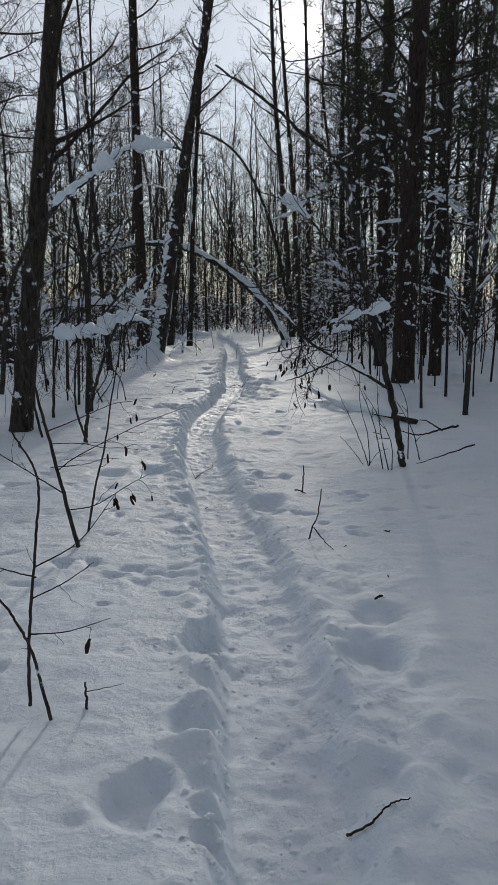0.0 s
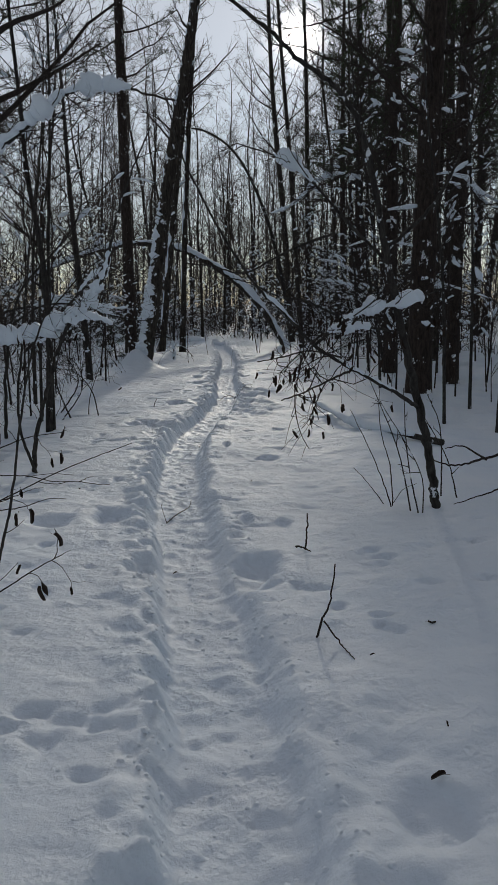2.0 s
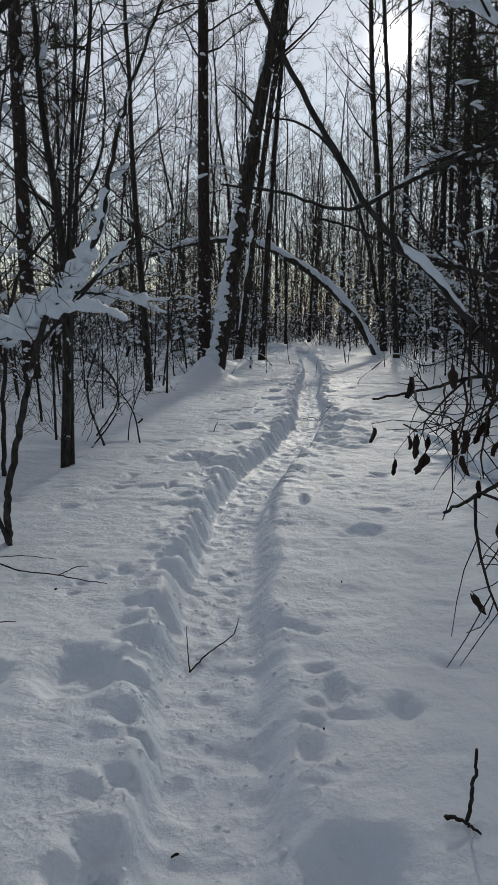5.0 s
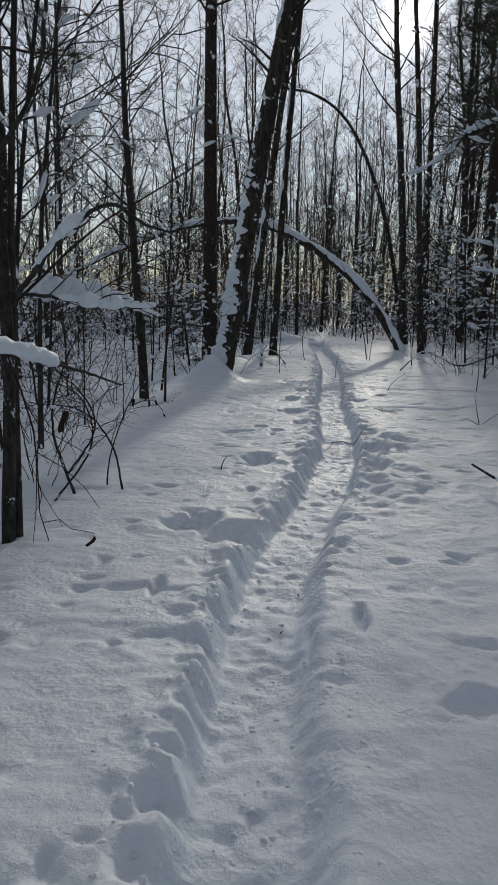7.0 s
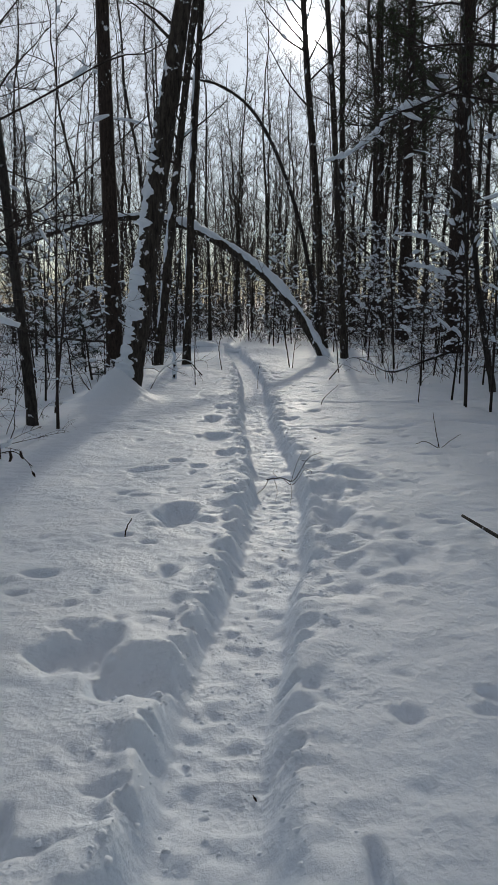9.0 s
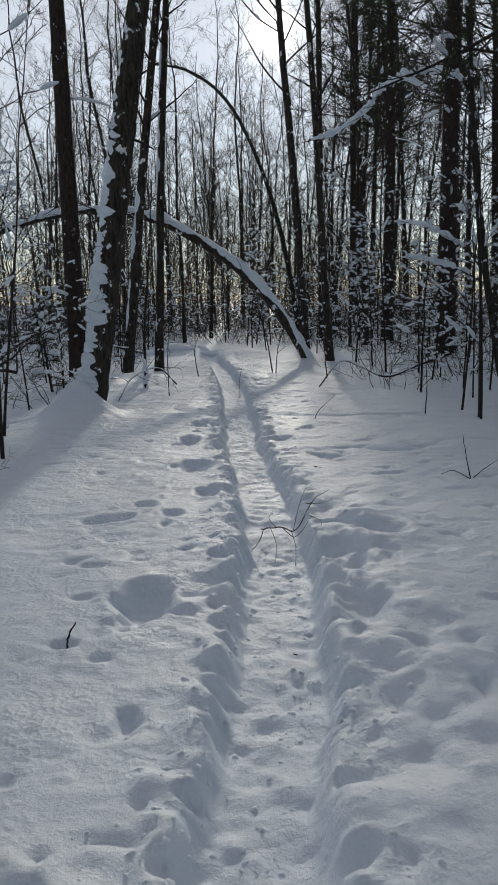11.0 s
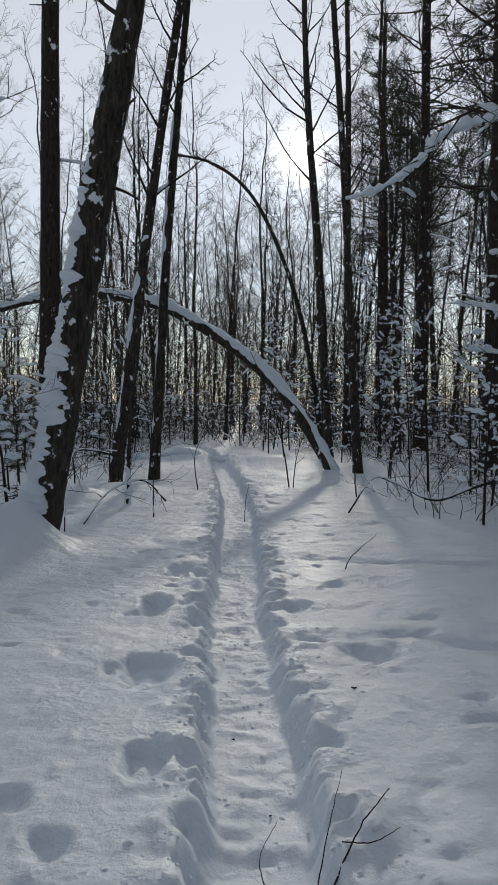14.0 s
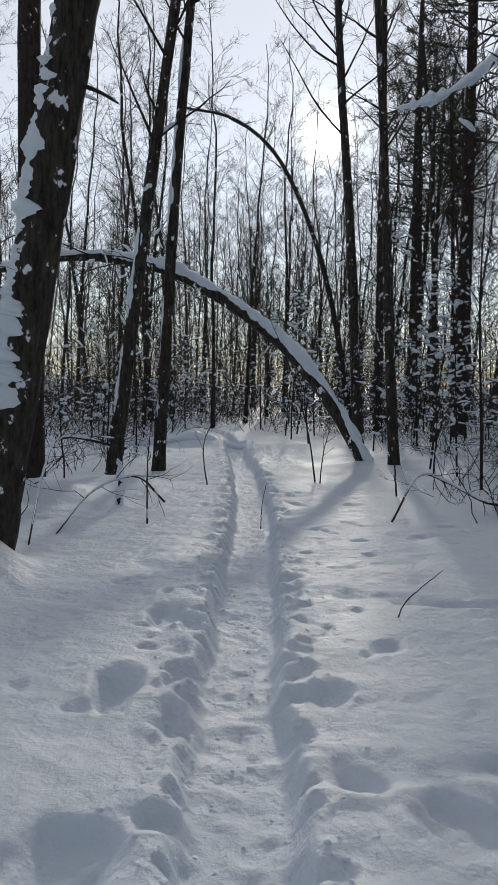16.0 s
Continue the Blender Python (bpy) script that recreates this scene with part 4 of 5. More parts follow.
shrub("shrub", "thin dark twig shrub standing in the snow", 55, (
    (((-0.67, 2.35, -0.05), (-0.73, 2.35, 0.28), (-0.8, 2.35, 0.45), (-0.9, 2.33, 0.6)), 0.007, 0.003),
    (((-0.77, 2.4, 0.05), (-0.745, 2.37, 0.35), (-0.69, 2.35, 0.72), (-0.67, 2.35, 0.95), (-0.75, 2.35, 1.12)), 0.007, 0.003),
    (((-0.72, 2.36, 0.5), (-0.6, 2.36, 0.56), (-0.5, 2.4, 0.62)), 0.003, 0.0012), (((-0.7, 2.36, 0.62), (-0.55, 2.4, 0.7), (-0.42, 2.45, 0.86)), 0.003, 0.0012),
    (((-0.74, 2.36, 0.36), (-0.6, 2.36, 0.37), (-0.45, 2.4, 0.4)), 0.003, 0.0012), (((-0.7, 2.36, 0.58), (-0.8, 2.3, 0.64), (-0.95, 2.3, 0.7)), 0.003, 0.0012),
), 0.14, 2, 1, (), 5, (0.2, 0.9), 0.0016)
shrub("shrub", "small dark sprig with hanging dry leaves", 56, (
    (((-1.82, 11.0, -0.05), (-1.78, 11.0, 0.25), (-1.65, 11.0, 0.6), (-1.5, 11.0, 0.88)), 0.007, 0.003), (((-1.62, 11, 0.65), (-1.45, 11.0, 0.7), (-1.35, 11, 0.62)), 0.003, 0.002)), 0.12, 2, 1, (), 9, (0.4, 1.0), 0.002)
shrub("shrub", "dark bush of crossing bare stems with snow-laden arms", 57, (
    (((-2.0, 10.8, -0.05), (-2.2, 10.9, 0.5), (-2.1, 11, 1.0), (-1.8, 11, 1.5)), 0.012, 0.003),
    (((-2.3, 11.4, -0.05), (-2.0, 11.3, 0.4), (-2.1, 11.2, 0.75), (-2.5, 11.1, 1.1)), 0.010, 0.003),
    (((-3.4, 11.3, 1.1), (-2.9, 11.15, 1.38), (-2.47, 11.08, 1.47), (-2.1, 11.08, 1.5), (-1.82, 11.08, 1.5), (-1.54, 11.08, 1.38), (-1.26, 11.08, 1.29), (-0.95, 11.08, 1.25)), 0.020, 0.005),
    (((-2.0, 8.9, 1.0), (-1.6, 8.8, 1.35), (-1.38, 8.74, 1.58), (-1.23, 8.74, 1.74), (-1.05, 8.74, 1.85), (-0.9, 8.74, 1.77), (-0.78, 8.74, 1.74)), 0.016, 0.005),
    (((-2.3, 9.2, 1.2), (-1.9, 9.15, 1.45), (-1.56, 9.1, 1.48), (-1.29, 9.1, 1.45), (-1.05, 9.1, 1.43), (-0.8, 9.1, 1.44)), 0.012, 0.005),
    (((-2.4, 9.3, -0.05), (-2.3, 9.2, 0.8), (-2.0, 8.9, 1.6), (-1.35, 8.75, 2.3), (-1.3, 8.8, 3.2)), 0.02, 0.006),
    (((-2.6, 11.0, -0.05), (-2.5, 10.8, 1.0), (-2.3, 10.7, 2.0), (-2.2, 10.6, 3.4)), 0.014, 0.004),
    (((-2.1, 10.5, -0.05), (-1.8, 10.6, 0.4), (-1.9, 10.7, 0.75), (-2.3, 10.8, 0.9)), 0.009, 0.003),
    (((-1.65, 10.9, -0.05), (-1.75, 10.95, 0.35), (-2.0, 11.0, 0.6), (-2.4, 11.0, 0.65)), 0.009, 0.003)), 0.7, 12, 4, ((2, 0.28, 0.6, 0.07), (2, 0.55, 0.8, 0.03), (3, 0.35, 0.6, 0.02), (4, 0.5, 0.9, 0.02)), 0)
shrub("young_tree", "young dark tree leaning over with snow-laden side boughs", 58, (
    (((3.92, 18.53, -0.05), (3.86, 18.53, 0.1), (3.44, 18.53, 2.17), (3.19, 18.53, 4.21), (3.05, 18.53, 5.73), (2.8, 18.5, 9)), 0.06, 0.02),
    (((3.2, 18.55, 4.2), (2.9, 19, 4.48), (2.6, 19, 4.45), (2.15, 19, 4.28), (1.95, 19, 4.02), (1.52, 19, 3.72), (1.06, 19, 3.58)), 0.022, 0.007),
    (((3.5, 18.5, 1.9), (3.0, 18.6, 2.25), (2.6, 18.7, 2.45), (2.2, 18.8, 2.5)), 0.014, 0.004),
    (((3.55, 18.5, 1.6), (3.1, 18.6, 1.85), (2.6, 18.7, 2.0), (2.3, 18.8, 2.0)), 0.012, 0.004)), 0.5, 8, 3, ((1, 0.05, 0.35, 0.045), (1, 0.33, 0.62, 0.055), (1, 0.6, 0.97, 0.04), (2, 0.2, 0.55, 0.04), (2, 0.55, 0.95, 0.03), (3, 0.3, 0.9, 0.035)))
shrub("sapling", "thin bare sapling with splayed stems beside the trail", 59, (
    (((0.95, 22.9, -0.05), (0.8, 22.9, 0.8), (0.55, 22.9, 1.6), (0.2, 22.9, 2.4)), 0.014, 0.004), (((1.0, 22.9, -0.05), (1.05, 22.9, 0.5), (1.2, 22.9, 1.0)), 0.010, 0.003),
    (((1.9, 22.0, -0.05), (1.8, 22.0, 0.8), (1.5, 22.0, 1.6)), 0.012, 0.004)), 0.4, 6, 2)
shrub("sapling", "thin bare saplings clustered by the leaning trees", 60, (
    (((-1.45, 21.0, -0.1), (-1.43, 21.0, 1.0), (-1.3, 21.0, 2.2), (-1.2, 21.0, 3.4)), 0.03, 0.008), (((-1.0, 20.1, -0.1), (-1.0, 20.1, 0.6), (-0.95, 20.1, 1.1)), 0.010, 0.003),
    (((-0.55, 22.5, -0.05), (-0.6, 22.5, 0.6), (-0.3, 22.5, 1.2)), 0.010, 0.003)), 0.4, 7, 2, ((0, 0.02, 0.2, 0.02),))


def stick(name, label, stems, seed=1, category="twig"):
    g = np.random.default_rng(seed)
    ob = thing(name, 0, 0, label, category, z=0)
    for way, r0, r1 in stems:
        bb = Build()
        line = curve_pts([(x, y, z + ground_height(x, y)) for x, y, z in way], 6 * len(way))
        line[1:-1] += g.normal(0, r0 * 0.35, line[1:-1].shape)
        bb.tube(line, np.linspace(r0, r1, len(line)), 6, 0.08, g)
        part("twig", bb, BARK_TWIG, ob)
    return ob


stick("twig", "short dark twig stuck upright in the snow", ((((0.59, 5.67, -0.03), (0.6, 5.67, 0.12), (0.6, 5.66, 0.24)), 0.006, 0.004), (((0.53, 5.66, 0.03), (0.58, 5.66, 0.015), (0.62, 5.64, 0.0)), 0.007, 0.003)), 1)
stick("twig", "forked dark twig stuck in the snow", ((((0.52, 4.5, -0.03), (0.54, 4.5, 0.08), (0.58, 4.5, 0.18), (0.6, 4.5, 0.36)), 0.006, 0.003), (((0.55, 4.49, 0.09), (0.61, 4.42, 0.02), (0.66, 4.3, 0.0)), 0.005, 0.002)), 2)
stick("twig", "dark twig lying on the snow", ((((0.36, 1.93, 0.01), (0.43, 1.9, 0.015), (0.49, 1.91, 0.02), (0.56, 1.93, 0.015)), 0.005, 0.002),), 3)
stick("twig", "short dark stub with a side shoot", ((((-0.56, 2.41, -0.03), (-0.56, 2.41, 0.11)), 0.006, 0.004), (((-0.56, 2.41, 0.07), (-0.5, 2.42, 0.08), (-0.42, 2.44, 0.09)), 0.002, 0.001)), 4)
stick("twig", "thin branched twig lying on the trodden path", ((((-0.36, 6.61, 0.01), (-0.3, 6.75, 0.02), (-0.21, 6.9, 0.04), (-0.2, 7.06, 0.05)), 0.004, 0.002), (((-0.36, 6.61, 0.01), (-0.4, 6.78, 0.03), (-0.43, 6.92, 0.06)), 0.003, 0.0015)), 5)
stick("branch", "fallen bare branch with many twigs lying across the path", (
    (((-0.02, 13.46, 0.05), (0.12, 13.38, 0.1), (0.22, 13.42, 0.05), (0.36, 13.56, 0.04), (0.51, 13.78, 0.05)), 0.00496, 0.00186), (((0.0, 13.46, 0.05), (-0.05, 13.26, 0.05), (-0.12, 13.06, 0.03)), 0.00372, 0.00186),
    (((0.12, 13.38, 0.1), (0.2, 13.28, 0.05), (0.3, 13.23, 0.04)), 0.0031, 0.00124), (((0.18, 13.36, 0.08), (0.18, 13.11, 0.05), (0.15, 12.88, 0.02)), 0.00248, 0.00124), (((0.2, 13.41, 0.05), (0.27, 13.61, 0.06), (0.36, 13.88, 0.06)), 0.00248, 0.00124),
    (((0.3, 13.51, 0.05), (0.4, 13.52, 0.04), (0.5, 13.58, 0.04)), 0.00248, 0.00093), (((0.08, 13.41, 0.08), (0.05, 13.61, 0.1), (0.12, 13.81, 0.1)), 0.00248, 0.00093), (((0.04, 13.43, 0.08), (0.06, 13.16, 0.05), (0.03, 12.96, 0.03)), 0.00248, 0.00093),
    (((0.28, 13.26, 0.05), (0.34, 13.11, 0.03), (0.32, 12.96, 0.02)), 0.00186, 0.00093)), 6, "branch")
stick("twig", "thin twig standing in the snow", ((((2.39, 17.48, -0.05), (2.4, 17.48, 0.4), (2.36, 17.48, 0.85)), 0.008, 0.003),), 7)
stick("twig", "thin forked twig standing in the snow", ((((1.75, 14.2, -0.03), (1.7, 14.2, 0.15), (1.66, 14.2, 0.35)), 0.005, 0.002), (((1.75, 14.2, 0.0), (1.85, 14.2, 0.06), (1.95, 14.2, 0.14)), 0.004, 0.002), (((1.75, 14.2, 0.0), (1.6, 14.2, 0.05), (1.5, 14.2, 0.06)), 0.004, 0.002)), 8)
stick("twig", "thin twig leaning out of the snow", ((((0.93, 17.3, -0.03), (1.0, 17.3, 0.12), (1.2, 17.3, 0.3)), 0.005, 0.002),), 9)
stick("twig", "small dark twig in the snow", ((((-1.0, 11.7, -0.02), (-0.99, 11.68, 0.06), (-0.95, 11.66, 0.12)), 0.006, 0.003),), 10)
stick("twig", "thin stem rising beside the path", ((((0.15, 20.6, -0.02), (0.16, 20.6, 0.25), (0.2, 20.6, 0.5)), 0.005, 0.002),), 12)
stick("twig", "thin arched twig over the snow", ((((-1.95, 7.4, 0.05), (-1.6, 7.27, 0.07), (-1.35, 7.19, 0.05), (-1.12, 7.13, 0.05), (-0.98, 7.12, 0.03), (-0.86, 7.09, 0.02)), 0.005, 0.002), (((-1.12, 7.13, 0.05), (-1.05, 7.2, 0.06), (-1.0, 7.24, 0.05)), 0.003, 0.0015),
      (((-1.6, 7.27, 0.06), (-1.4, 7.3, 0.07), (-1.2, 7.32, 0.05)), 0.003, 0.0015)), 13)
stick("twig", "thin dark twig lying on the snow", ((((-1.65, 6.2, 0.03), (-1.38, 6.34, 0.03), (-1.22, 6.48, 0.05), (-1.09, 6.56, 0.03)), 0.005, 0.002), (((-1.6, 6.5, 0.03), (-1.47, 6.6, 0.05), (-1.42, 6.85, 0.05), (-1.37, 6.98, 0.03)), 0.004, 0.002)), 15)
stick("twig", "thin bare shoots standing together in the snow", ((((1.32, 6.47, -0.03), (1.25, 6.5, 0.2), (1.12, 6.5, 0.5), (1.0, 6.5, 0.75)), 0.005, 0.002), (((1.33, 6.5, -0.03), (1.3, 6.5, 0.3), (1.22, 6.5, 0.6), (1.2, 6.5, 0.95)), 0.005, 0.002),
      (((1.3, 6.6, -0.03), (1.2, 6.6, 0.12), (1.05, 6.6, 0.3)), 0.004, 0.002), (((1.33, 6.5, 0.02), (1.4, 6.5, 0.12), (1.5, 6.5, 0.16)), 0.003, 0.0015)), 16)
stick("branch", "dark bare branch lying over the snow", (
    (((2.2, 6.6, 0.35), (2.0, 6.6, 0.3), (1.8, 6.6, 0.25), (1.65, 6.65, 0.3)), 0.012, 0.004), (((2.05, 6.6, 0.3), (1.9, 6.7, 0.38), (1.78, 6.75, 0.36)), 0.008, 0.003), (((2.3, 6.4, 0.2), (2.0, 6.4, 0.1), (1.75, 6.4, 0.02)), 0.008, 0.003)), 14, "branch")

# fallen wood under snow
rng = np.random.default_rng(61)


def snowy_log(label, way, r0, r1, snow_h, spread=1.3, twigs=0, name="fallen_log"):
    ob = thing(name, 0, 0, label, "log", z=0)
    line = curve_pts([(x, y, z + ground_height(x, y)) for x, y, z in way], 24)
    bb = Build()
    bb.tube(line, np.linspace(r0, r1, 24), 9, 0.06, rng)
    part("wood", bb, BARK_GREY, ob)
    bb = Build()
    bb.pad(curve_pts(line[2:-3], 44), np.linspace(r0, r1, 44), snow_h, rng, spread, 10)
    part("snow_ridge", bb, SNOW_SOFT, ob, "white snow lying along the log")
    if twigs:
        bt = Build()
        spray(rng, line, 0.9, bt, bt, twigs, 3, 0.005, 0.03)
        part("twigwork", bt, BARK_TWIG, ob)
    return ob


snowy_log("thin fallen branch lying half buried under snow", ((1.12, 11.6, 0.12), (1.4, 10.5, 0.06), (1.62, 9.7, 0.05), (1.9, 9.0, 0.03), (2.3, 8.5, 0.03)), 0.009, 0.035, 0.05, 1.5, 0, "fallen_branch")
snowy_log("log lying across the far end of the path under snow", ((-3.2, 28.9, -0.1), (-2.1, 28.7, -0.04), (-1.2, 28.5, -0.04), (-0.4, 28.3, -0.06), (0.6, 28.0, -0.1)), 0.10, 0.09, 0.09, 1.5)
snowy_log("dark fallen branch with snow on it", ((1.4, 19.8, 0.1), (2.0, 21.3, 0.35), (2.4, 21.5, 0.25), (2.7, 20.7, 0.15), (3.2, 20.7, 0.3), (3.8, 20.6, 0.5)), 0.010, 0.022, 0.012, 0.9, 18, "fallen_branch")
snowy_log("bent dark branch pressed down by snow", ((-1.85, 19.0, -0.02), (-2.2, 20.6, 0.35), (-2.2, 21.4, 0.5), (-1.6, 22.2, 0.4)), 0.008, 0.018, 0.012, 0.9, 16, "fallen_branch")
snowy_log("bent dark branch with snow on it", ((-1.75, 19.4, -0.02), (-1.6, 20.3, 0.25), (-1.2, 20.6, 0.4), (-0.9, 20.7, 0.1)), 0.007, 0.012, 0.01, 0.9, 8, "fallen_branch")

# crumbs of broken snow along the trail
b = Build()
CRUMB = np.array([(1, 0, 0.1), (0.3, 0.95, 0), (-0.8, 0.55, 0.1), (-0.8, -0.6, 0), (0.3, -0.95, 0.1), (0.5, 0.3, 0.75), (-0.35, 0.35, 0.85), (0.0, -0.5, 0.8)])
CRUMB_FACES = [(0, 1, 5), (1, 2, 6, 5), (2, 3, 7, 6), (3, 4, 7), (4, 0, 5, 7), (5, 6, 7)]
n_crumb = 4200
cy = 1.2 + 22 * rng.random(n_crumb) ** 1.25
cside = np.where(rng.random(n_crumb) < 0.6, -1, 1)
coff = np.where(rng.random(n_crumb) < 0.3, rng.uniform(-0.17, 0.17, n_crumb), cside * (0.2 + np.abs(rng.normal(0, 0.13, n_crumb))))
cx = np.interp(cy, TRAIL_Y, TRAIL_X) + coff
cz = height_field(cx, cy)
for x, y, z in zip(cx, cy, cz):
    r = 0.005 + 0.014 * rng.random() ** 3
    a = rng.random() * 6.28
    turn = np.array(((math.cos(a), -math.sin(a), 0), (math.sin(a), math.cos(a), 0), (0, 0, 1)))
    b.add((CRUMB * (1 + 0.2 * rng.normal(0, 1, (8, 3)))) @ turn * r * (1.2, 1, 0.8) + (x, y, z - 0.25 * r), CRUMB_FACES)
tagged(new("snow_crumbs", b.mesh("snow_crumbs", SNOW_SOFT)), "loose crumbs of snow kicked up along the footpath", "snow", kind="stuff")

# shrivelled leaves and bark bits on the snow
LITTER = ((0.83, 3.53, 1.2), (1.05, 4.6, 1.0), (0.9, 3.8, 0.6), (0.75, 4.3, 0.5), (-0.2, 5.6, 0.6), (0.3, 7.4, 0.5), (-0.25, 9.5, 0.6), (-0.3, 9.0, 0.5), (0.25, 15.0, 0.6), (0.55, 14.8, 0.7),
          (-0.02, 14.6, 0.6), (0.1, 14.0, 0.5), (0.2, 6.1, 0.5), (-1.1, 7.0, 0.9), (0.0, 11.8, 0.5), (0.03, 11.4, 0.4))
for lx, ly, ls in LITTER:
    ob = new("fallen_leaf", LEAVES[int(rng.integers(0, 3))])
    ob.matrix_basis = pose(lx, ly, ground_height(lx, ly) + 0.008, 86, rng.normal() * 10, rng.random() * 360) @ Matrix.Scale(ls * 0.65, 4)
    tagged(ob, "dry brown leaf lying on the snow", "leaf", "fallen leaves")

# ---- the wood around ----


def template(make, seed, *args, **kw):
    g = np.random.default_rng(seed)
    ob = new("model")
    make(g, ob, *args, **kw)
    return ob


def birch_model(g, ob, h, r, limbs=34):
    bare_tree(g, ob, trunk_line(g, h, (0.05 * g.normal(), 0.03 * g.normal()), 0.4), r, 0.012, limbs, 0.16, h * 0.17, BARK_BIRCH, 1.0, 0.03, 9, 7, 0.005, 0.05, 7, shoots=BARK_SHOOT_HAZED)


def pine_model(g, ob, h, r, start):
    pine_tree(g, ob, trunk_line(g, h, (0.01 * g.normal(), 0.01 * g.normal()), 0.12), r, 0.05, 40, start, 2.3, stubs=14, size=0.3, blades=9)


FINE.update(sub=3, sub_sides=3, twig=2)
KINDS = {
    "birch": [(template(birch_model, 70 + k, 11 + 1.5 * k, 0.055 + 0.011 * k), "birch_tree", "bare slender birch with fine dark twigs", "tree") for k in range(4)],
    "pine": [(template(pine_model, 80 + k, 15 + k, 0.13 + 0.02 * k, 0.44 + 0.05 * k), "pine_tree", "tall pine with a dark bare trunk and tufted crown", "tree") for k in range(3)],
    "sapling": [(template(sapling, 90 + k, 2.6 + 0.9 * k, (0.06 * (k - 1.5), 0.03), 18 + k, 0.95, 0.009 + 0.003 * k, 0.13, 4), "sapling", "thin bare sapling with bits of snow on its twigs", "sapling") for k in range(4)],
    "thicket": [(template(thicket, 100 + k, 9, 1.1 + 0.35 * k), "bush", "low tangled bush dusted with clumps of snow", "bush") for k in range(3)],
    "tiered": [(template(tiered_sapling, 120 + k, 1.6 + 0.8 * k), "young_tree", "slender young tree with flat twigs lined with snow", "tree") for k in range(4)],
    "spruce": [(template(spruce_tree, 110 + k, 1.3 + 0.7 * k), "spruce_tree", "young dark spruce with snow on its boughs", "tree") for k in range(2)],
}
rng = np.random.default_rng(7)
used = [(-1.8, 18), (-2.7, 21.9), (-1.7, 22.5), (-1.4, 24), (2.6, 30), (2.6, 25.5), (5.6, 32), (5.6, 26.2), (3.7, 33.5), (3, 12.1), (4.2, 14.3), (3.45, 16.1), (5.1, 17.4), (-2.4, 9.1), (-5.6, 17.6), (-2.8, 15.9), (-2, 9.65), (3.2, 9.3), (3.9, 18.5)]


def clear(x, y, gap, lane):
    if abs(x - float(np.interp(y, TRAIL_Y, TRAIL_X))) < lane and y < 34:
        return False
    return all((x - a) ** 2 + (y - b) ** 2 > gap * gap for a, b in used)


def scatter(kind, count, xs, ys, gap, lane, size=(0.8, 1.2)):
    made, tries = 0, 0
    while made < count and tries < count * 40:
        tries += 1
        x, y = rng.uniform(*xs), rng.uniform(*ys)
        if not clear(x, y, gap, lane):
            continue
        if kind == "pine" and y > 12 and -1.5 - 0.1 * (y - 12) < x < 0.185 * (y - 10):
            continue
        if kind == "birch" and 14 < y < 42 and 0.03 * (y - 10) < x < 0.17 * (y - 10):
            continue
        src, name, label, cat = KINDS[kind][int(rng.integers(0, len(KINDS[kind])))]
        s = rng.uniform(*size)
        ob = copy_thing(src, pose(x, y, ground_height(x, y), rng.normal() * 2, rng.normal() * 2, rng.random() * 360))
        ob.scale = (s, s, s)
        ob.name = name
        tagged(ob, label, cat, name + "s of the wood")
        used.append((x, y))
        made += 1


scatter("pine", 26, (3.6, 20), (19, 52), 1.5, 3.2)
scatter("pine", 4, (-20, -8), (20, 50), 2.5, 3)
scatter("birch", 66, (-11, 9), (31, 62), 1.1, 1.6)
scatter("birch", 6, (-16, -3.2), (13, 45), 1.2, 3)
scatter("birch", 18, (4, 16), (14, 45), 1.2, 3)
scatter("sapling", 38, (-9, -2.2), (9, 34), 0.35, 1.9)
scatter("sapling", 64, (2.6, 10), (9, 36), 0.35, 2.2)
scatter("sapling", 22, (-6.5, -2.3), (8, 17), 0.25, 1.9)
scatter("sapling", 26, (2.6, 6.5), (9.5, 18), 0.3, 2.2)
scatter("thicket", 20, (-6.5, -2.4), (9, 16), 0.3, 2.0, (0.6, 1.0))
scatter("sapling", 40, (-6, 7), (29, 45), 0.5, 1.2)
scatter("thicket", 56, (-9, -2.0), (15.5, 36), 0.4, 1.8)
scatter("thicket", 54, (2.6, 9), (18.5, 36), 0.4, 2.0)
scatter("thicket", 46, (-6, 7), (30, 44), 0.6, 1.2, (0.9, 1.6))
scatter("tiered", 34, (-8, -2.2), (13, 34), 0.4, 2.0, (0.7, 1.2))
scatter("tiered", 44, (2.8, 9), (17, 36), 0.4, 2.2, (0.7, 1.2))
scatter("tiered", 26, (-4, 6), (29, 42), 0.5, 1.2, (0.8, 1.4))
scatter("spruce", 14, (-9, -2.2), (19, 38), 0.9, 2.2)
scatter("spruce", 8, (2.4, 9), (26, 40), 0.9, 2.2)
# the wood beside and behind, added out of view to shut off light
scatter("pine", 12, (5, 16), (-16, 12), 1.8, 3.5)
scatter("birch", 14, (-16, -3.5), (-16, 10), 1.6, 3.2)
scatter("pine", 8, (-12, 12), (-24, -5), 2.0, 2.0)
for models in KINDS.values():
    for src, *_ in models:
        for o in list(src.children_recursive) + [src]:
            bpy.data.objects.remove(o)

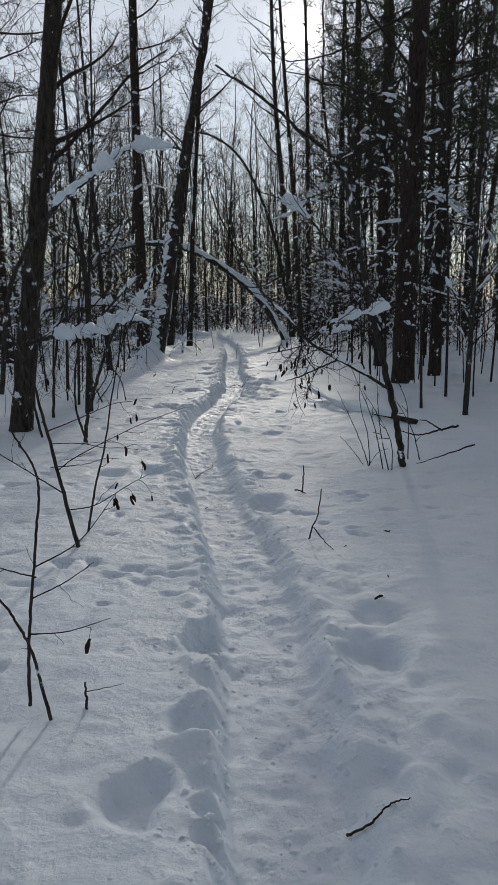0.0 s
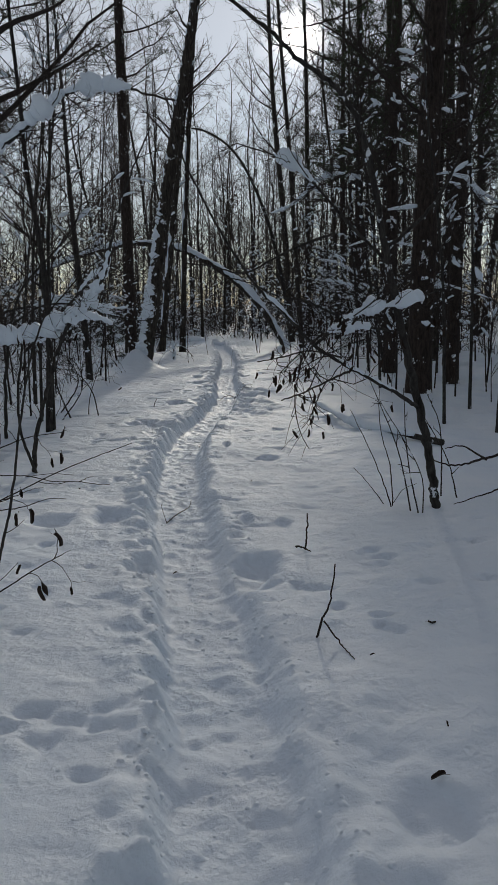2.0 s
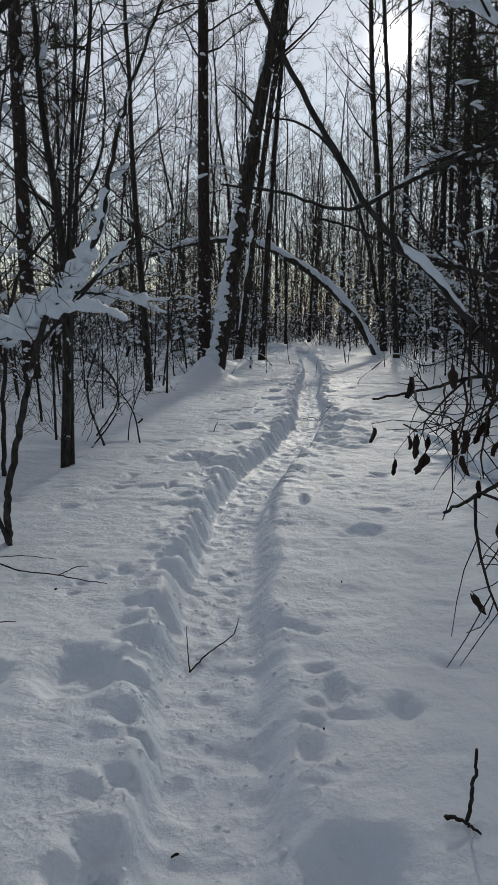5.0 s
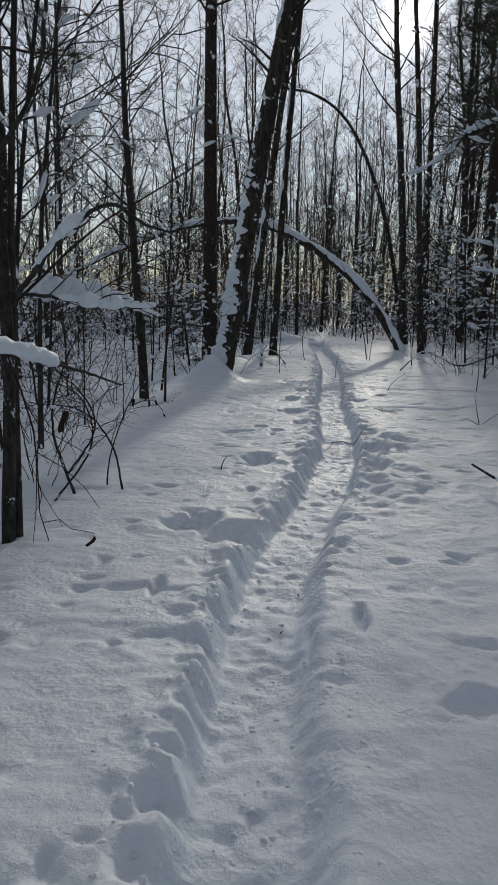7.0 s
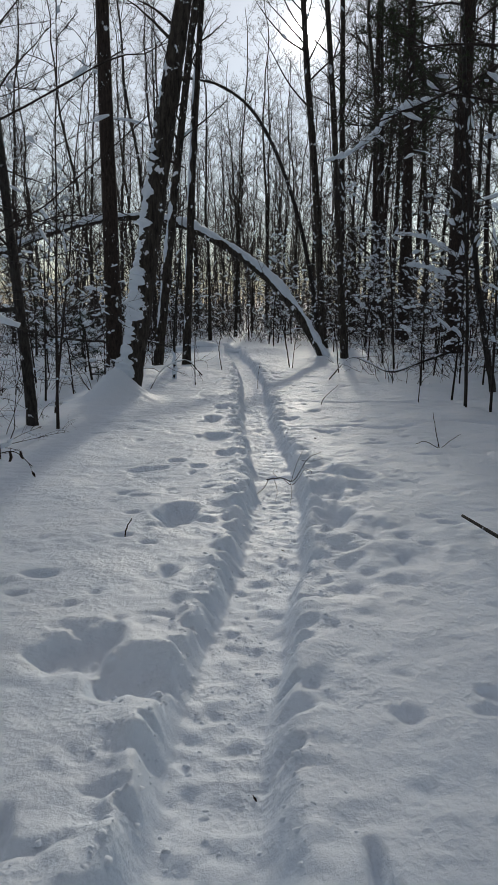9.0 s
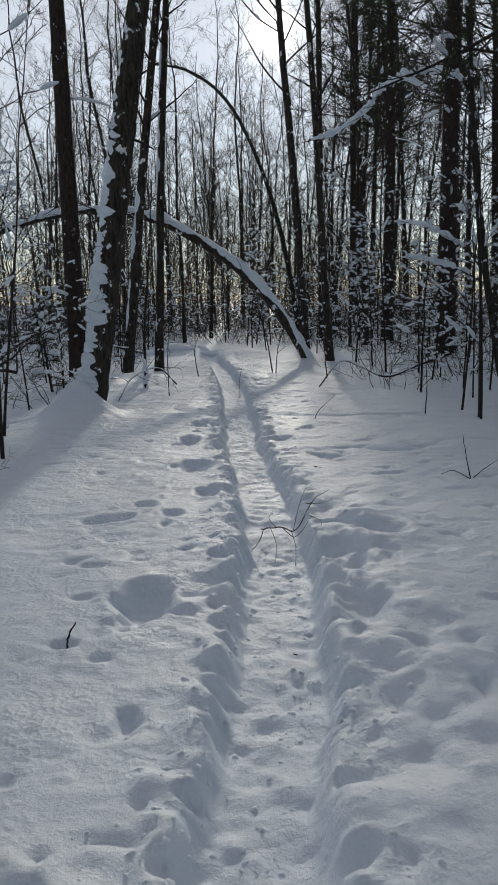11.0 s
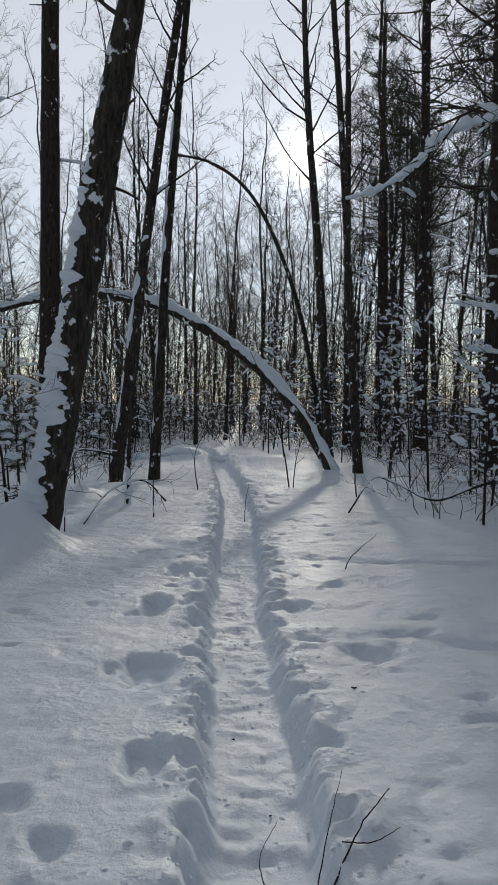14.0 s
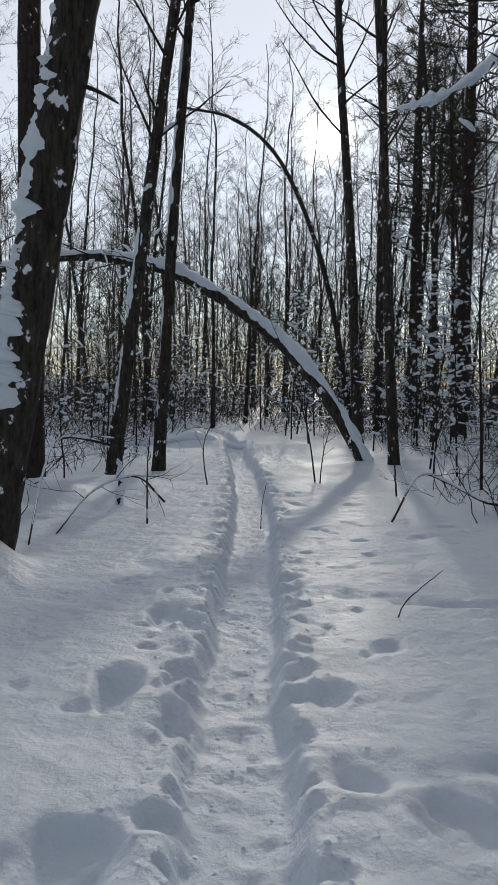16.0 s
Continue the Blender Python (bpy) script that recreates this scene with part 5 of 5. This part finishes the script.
# far woods
b = Build()
for _ in range(330):
    a, dist = rng.uniform(-math.pi, math.pi), rng.uniform(48, 110) if rng.random() < 0.7 else rng.uniform(45, 65)
    if rng.random() < 0.65:
        a = rng.normal(0, 0.35)
    x, y = math.sin(a) * dist, 12 + math.cos(a) * dist
    h = rng.uniform(9, 19)
    line = trunk_line(rng, h, (0.05 * rng.normal(), 0), 0.55, 9) + (x, y, 0)
    r = rng.uniform(0.035, 0.09)
    b.tube(line, np.linspace(r, 0.015, 9), 5)
    for _ in range(30):
        p, d = along(line, 0.12 + 0.87 * rng.random())
        e = rng.random() * 6.28
        limb = wander(rng, p, (math.cos(e), math.sin(e), 0.9), rng.uniform(0.8, 2.6), 3, 0.28, 0.03)
        b.tube(limb, np.linspace(0.018, 0.007, 4), 3)
        for _ in range(5):
            q, g = along(limb, 0.2 + 0.7 * rng.random())
            tw = wander(rng, q, g + rng.normal(0, 0.6, 3), rng.uniform(0.4, 1.2), 2, 0.3, 0.02)
            b.tube(tw, (0.008, 0.006, 0.004), 3)
far = new("far_woods", b.mesh("far_woods", BARK_HAZED))
tagged(far, "distant leafless wood of grey-brown trunks and twigs, paled as by haze", "woods", kind="stuff")
b, flecks = Build(), Build()
for _ in range(4200):
    a, dist = rng.normal(0, 0.42), 24 + 50 * rng.random() ** 1.3
    x, y = math.sin(a) * dist, 10 + math.cos(a) * dist
    if abs(x) < 2.2 and y < 37:
        continue
    tall = rng.uniform(0.6, 3.0) * (1 + 0.02 * dist)
    st = wander(rng, (x, y, -0.1), (rng.normal() * 0.35, rng.normal() * 0.35, 1), tall, 4, 0.3)
    b.tube(st, np.linspace(0.008, 0.004, 5), 3)
    for _ in range(8):
        q, g = along(st, 0.1 + 0.88 * rng.random())
        tw = wander(rng, q, 0.5 * g + rng.normal(0, 0.8, 3) * (1, 1, 0.6), rng.uniform(0.3, 1.0), 2, 0.35)
        b.tube(tw, (0.005, 0.004, 0.003), 3)
        if dist < 50 and rng.random() < 0.3 and abs(tw[1][2] - tw[0][2]) < 0.35:
            lump = tw[0] + (tw[1] - tw[0]) * np.linspace(0.1, 0.4 + 0.5 * rng.random(), 4)[:, None]
            flecks.pad(lump, np.full(4, 0.010), 0.03 * (0.4 + rng.random()), rng, 1.5, 5, even=2)
tagged(new("far_brushwood", b.mesh("far_brushwood", BARK_HAZED)), "distant grey-brown brushwood under the trees, paled as by haze", "brushwood", kind="stuff")
tagged(new("twig_snow", flecks.mesh("twig_snow", SNOW_SOFT)), "flecks of white snow caught in the brushwood", "snow", kind="stuff")
